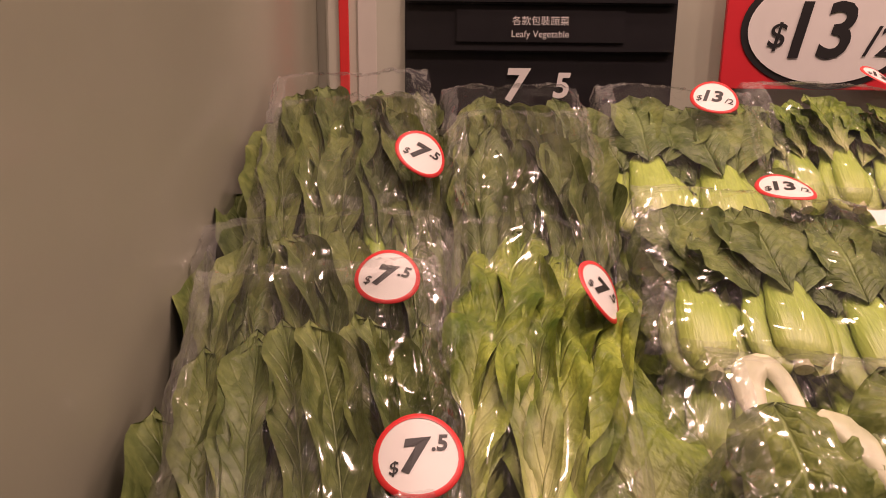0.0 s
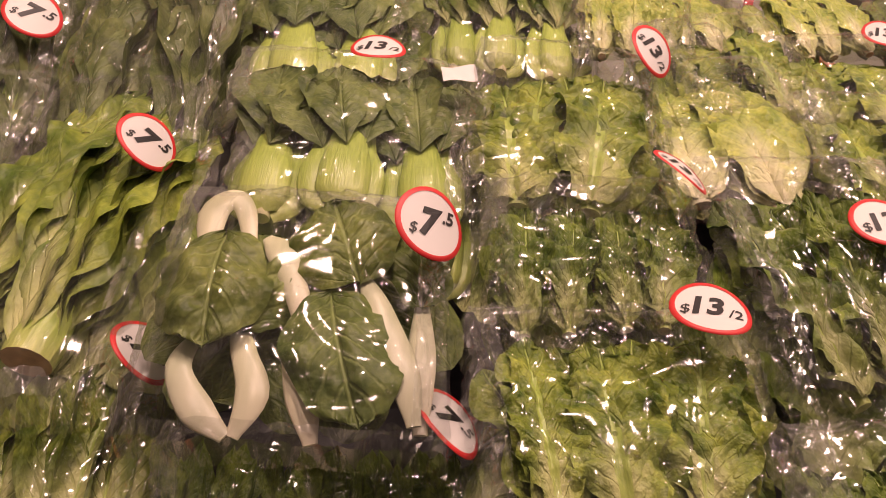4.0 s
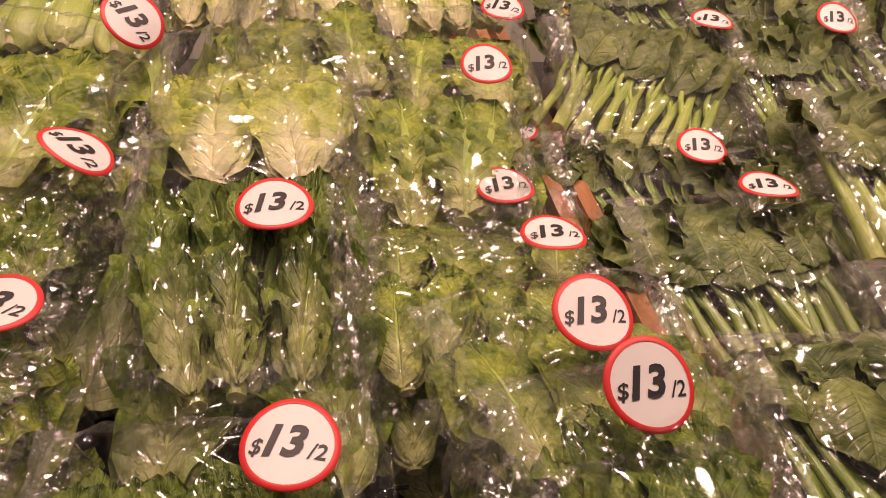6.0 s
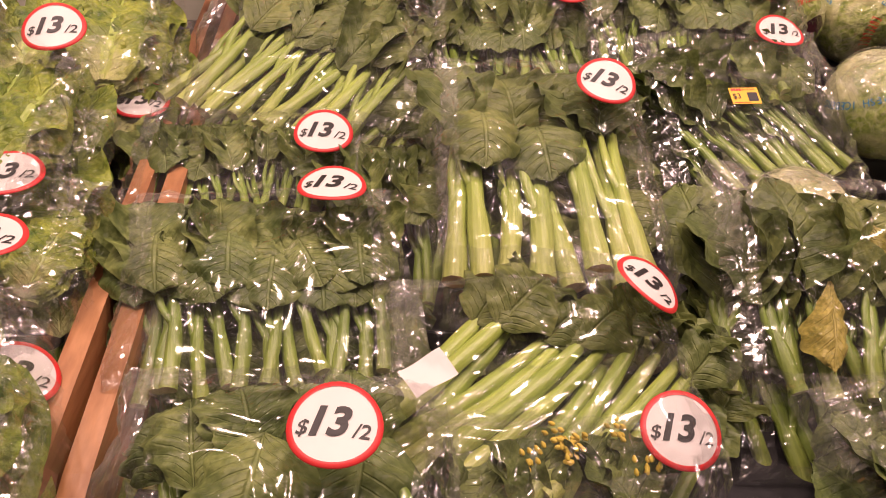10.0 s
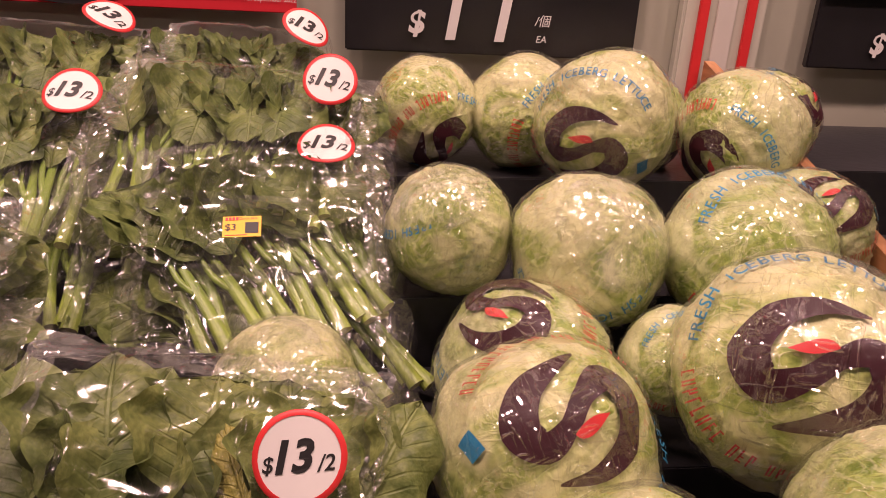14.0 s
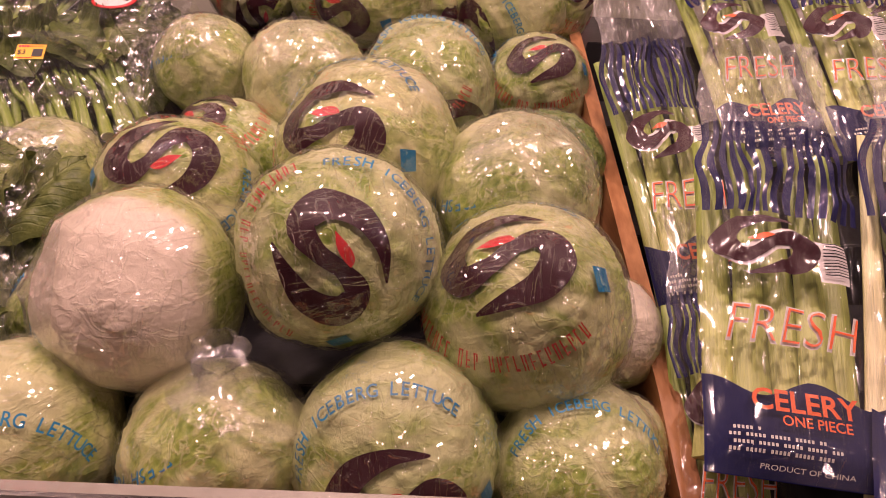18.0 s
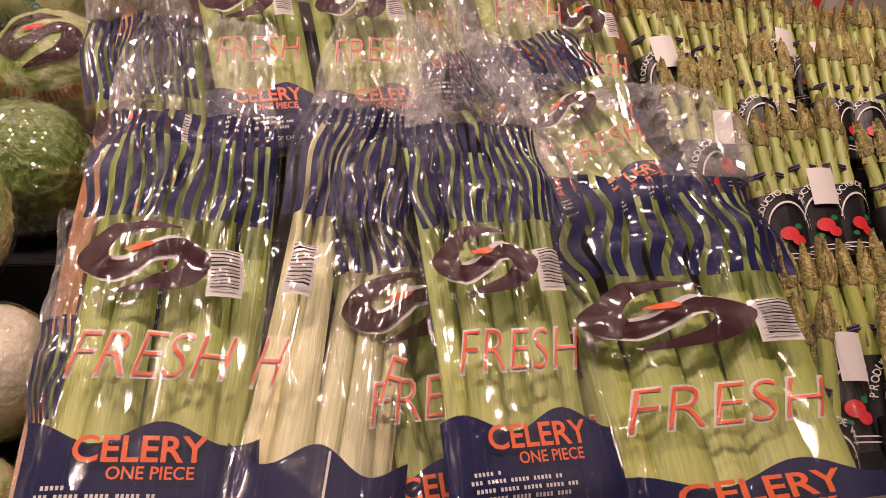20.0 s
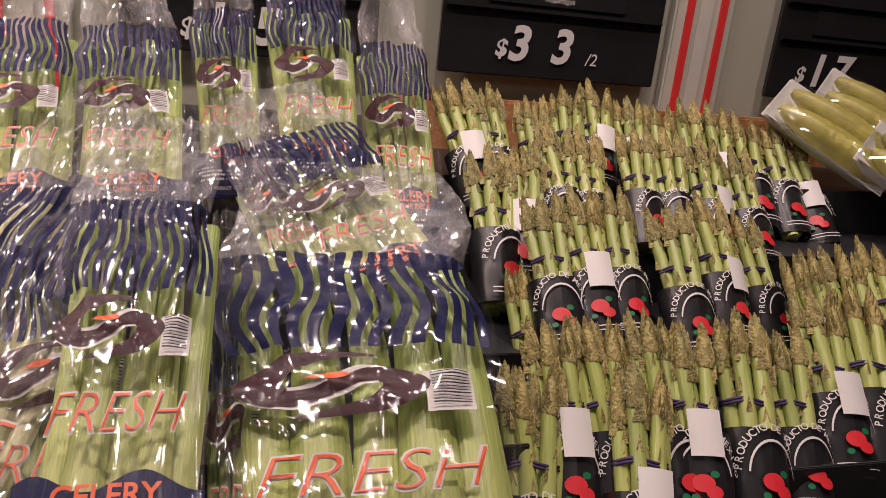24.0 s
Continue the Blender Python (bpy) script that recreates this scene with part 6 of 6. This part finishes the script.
bag("kai_dark", 1.748, 0.412, 0.979, 0.175, 0.118, 28, 11, stickers=[('13', 0.056, 0.037, -16, -6, 0)])
bag("kai_dark", 1.753, 0.373, 0.994, 0.138, 0.112, 28, 12, stickers=[('13', 0.015, -0.001, -9, 18, 0)])
bag("choi_pale", 1.170, 0.767, 1.054, 0.044, 0.151, 28, 6, stickers=[('13', 0.003, 0.018, -11, -3, 0)])
bag("choi_dark", 1.400, 0.627, 1.040, 0.087, 0.166, 28, -2)

ball("side_logo", 1.894, 1.033, 1.135, 0.060, -70, 1.00, (0.45, -0.85, 0.1))
ball("side_logo", 2.005, 1.030, 1.137, 0.064, 0, 1.00, (0.1, -0.98, 0.1))
ball("logo", 2.064, 0.919, 1.151, 0.070, -15, 1.00, (-0.55, -0.78, -0.15))
ball("side_logo", 2.231, 0.958, 1.135, 0.067, -70, 1.00, (-0.75, -0.65, 0.2))
ball("knot", 1.897, 0.800, 1.079, 0.056, 0, 1.00, (0.1, -0.6, 0.8))
ball("knot", 2.008, 0.765, 1.074, 0.066, 40, 1.00, (0.5, -0.6, 0.6))
ball("text", 2.135, 0.740, 1.082, 0.070, 0, 0.96)
ball("logo", 2.260, 0.850, 1.062, 0.062, 10, 1.00, (-0.1, -0.6, 0.75))
ball("logo", 1.944, 0.694, 1.007, 0.067, 170, 1.00, (-0.39, -0.25, 0.9))
ball("logo", 1.929, 0.579, 1.016, 0.071, 190, 1.00, (0.1, -0.62, 0.79))
ball("logo", 2.092, 0.588, 1.062, 0.076, 0, 1.00, (-0.38, -0.72, 0.56))
ball("text", 2.048, 0.660, 1.030, 0.040, 0, 1.00)
ball("core", 1.946, 0.450, 1.000, 0.072, 0, 0.95, (-0.15, -0.90, 0.25))
ball("logo", 2.082, 0.449, 1.040, 0.068, -80, 1.00, (0.1, -0.90, 0.40))
ball("logo", 2.214, 0.445, 1.004, 0.073, 28, 1.00, (-0.36, -0.45, 0.82))
ball("knot", 2.213, 0.565, 1.037, 0.070, 0, 1.00)
ball("side_logo", 1.879, 0.385, 0.922, 0.067, 0, 1.00, (-0.35, -0.90, 0.2))
ball("knot", 2.013, 0.380, 0.922, 0.063, 0, 1.00, (0.15, -0.30, 0.94))
ball("logo", 2.130, 0.376, 0.934, 0.069, 5, 1.00, (0.0, -0.97, 0.22))
ball("dark", 2.259, 0.700, 1.016, 0.058, 0, 1.00)
ball("text", 2.249, 0.380, 0.918, 0.060, 0, 1.00)
ball("core", 2.280, 0.475, 0.968, 0.043, 0, 1.00)
ball("side_logo", 2.282, 1.005, 1.139, 0.060, 60, 1.00, (0.1, -0.9, 0.3))
ball("text", 2.150, 1.060, 1.125, 0.062, 0, 1.00)
ball("text", 1.863, 0.500, 0.949, 0.044, 0, 1.00)
ball("knot", 1.767, 0.690, 0.990, 0.056, 0, 1.00)
ball("knot", 2.279, 0.400, 0.925, 0.036, 0, 1.00)

celery(2.390, 0.465, 1.037, 0.305, 35, -6, 0.116)
celery(2.494, 0.450, 1.036, 0.350, 34, -13, 0.096, pale=True)
celery(2.584, 0.422, 1.053, 0.286, 35, -1, 0.098)
celery(2.649, 0.433, 0.975, 0.290, 34, 1, 0.048)
celery(2.540, 0.440, 1.012, 0.300, 34, 2, 0.110)
celery(2.739, 0.430, 1.001, 0.323, 34, 0, 0.208)
celery(2.751, 0.707, 1.076, 0.254, 34, 24, 0.135)
celery(2.685, 0.708, 1.066, 0.244, 34, 18, 0.065)
celery(2.444, 0.758, 1.147, 0.302, 36, 6, 0.096)
celery(2.544, 0.747, 1.152, 0.295, 36, 5, 0.099)
celery(2.633, 0.868, 1.165, 0.323, 38, 3, 0.075)
celery(2.734, 0.884, 1.182, 0.350, 38, 1, 0.107)
celery(2.847, 0.913, 1.125, 0.373, 38, -2, 0.099)
celery(2.362, 0.660, 1.056, 0.340, 34, 6, 0.092)
celery(2.345, 0.392, 0.955, 0.240, 34, -2, 0.066)

asparagus(2.943, 0.923, 1.115, 0.193, 45, 5)
asparagus(2.981, 0.932, 1.113, 0.183, 45, 3)
asparagus(2.956, 0.804, 1.035, 0.222, 45, -6)
asparagus(2.997, 0.823, 1.049, 0.195, 45, -9)
asparagus(3.062, 0.972, 1.107, 0.161, 45, -7)
asparagus(3.110, 0.962, 1.118, 0.178, 45, -8)
asparagus(3.164, 0.983, 1.126, 0.185, 45, -10)
asparagus(3.057, 0.862, 1.084, 0.165, 45, -4)
asparagus(3.097, 0.862, 1.081, 0.158, 45, -6)
asparagus(3.224, 0.982, 1.114, 0.171, 45, -11)
asparagus(3.269, 0.972, 1.103, 0.177, 45, -12)
asparagus(3.322, 0.973, 1.099, 0.204, 45, -9)
asparagus(3.376, 0.973, 1.095, 0.210, 45, -7)
asparagus(3.431, 0.973, 1.086, 0.207, 45, -7)
asparagus(3.490, 0.973, 1.076, 0.202, 45, -4)
asparagus(3.545, 0.972, 1.057, 0.197, 45, -1)
asparagus(3.177, 0.862, 1.085, 0.163, 45, -8)
asparagus(3.230, 0.863, 1.077, 0.179, 45, -8)
asparagus(3.292, 0.863, 1.067, 0.190, 45, -8)
asparagus(3.353, 0.862, 1.056, 0.181, 45, -4)
asparagus(2.989, 0.702, 1.025, 0.157, 45, -3)
asparagus(3.034, 0.703, 1.029, 0.167, 45, -2)
asparagus(3.072, 0.703, 1.029, 0.169, 45, -5)
asparagus(3.142, 0.682, 1.019, 0.161, 45, -5)
asparagus(3.205, 0.703, 1.022, 0.172, 45, -5)
asparagus(3.276, 0.722, 1.005, 0.159, 45, -1)
asparagus(2.962, 0.681, 0.970, 0.109, 45, -3)
asparagus(3.285, 0.622, 0.993, 0.141, 45, -6)
asparagus(3.341, 0.622, 0.996, 0.152, 45, -9)
asparagus(3.395, 0.622, 0.999, 0.163, 45, -10)
asparagus(2.927, 0.504, 0.947, 0.179, 45, -4)
asparagus(2.975, 0.504, 0.943, 0.180, 45, -4)
asparagus(3.034, 0.504, 0.942, 0.188, 45, -6)
asparagus(3.058, 0.494, 0.943, 0.182, 45, -9)
asparagus(3.127, 0.504, 0.937, 0.196, 45, -11)
asparagus(3.192, 0.523, 0.930, 0.165, 45, -9)
asparagus(3.254, 0.544, 0.947, 0.193, 45, -8)
asparagus(3.305, 0.544, 0.949, 0.204, 45, -10)
asparagus(2.884, 0.472, 0.941, 0.124, 45, -10)
asparagus(2.977, 0.453, 0.940, 0.140, 45, -12)

corn_tray(3.60, 1.00, 1.125, 38, 42)
corn_tray(3.74, 1.06, 1.150, 38, 44)
corn_tray(3.70, 0.89, 1.075, 38, 40)
corn_tray(3.84, 0.95, 1.095, 38, 44)

# lamp housings in the ceiling
for lx, ly in LAMPS:
    h = thing("ceiling_spot", pose(lx, ly, 2.76), "round white recessed ceiling spot", "lamp", "ceiling spots")
    s = Shape()
    s.tube([(0, 0, 0.14), (0, 0, 0.02)], [0.11, 0.11], 20)
    part("housing", s.mesh("housing", CEIL), h)
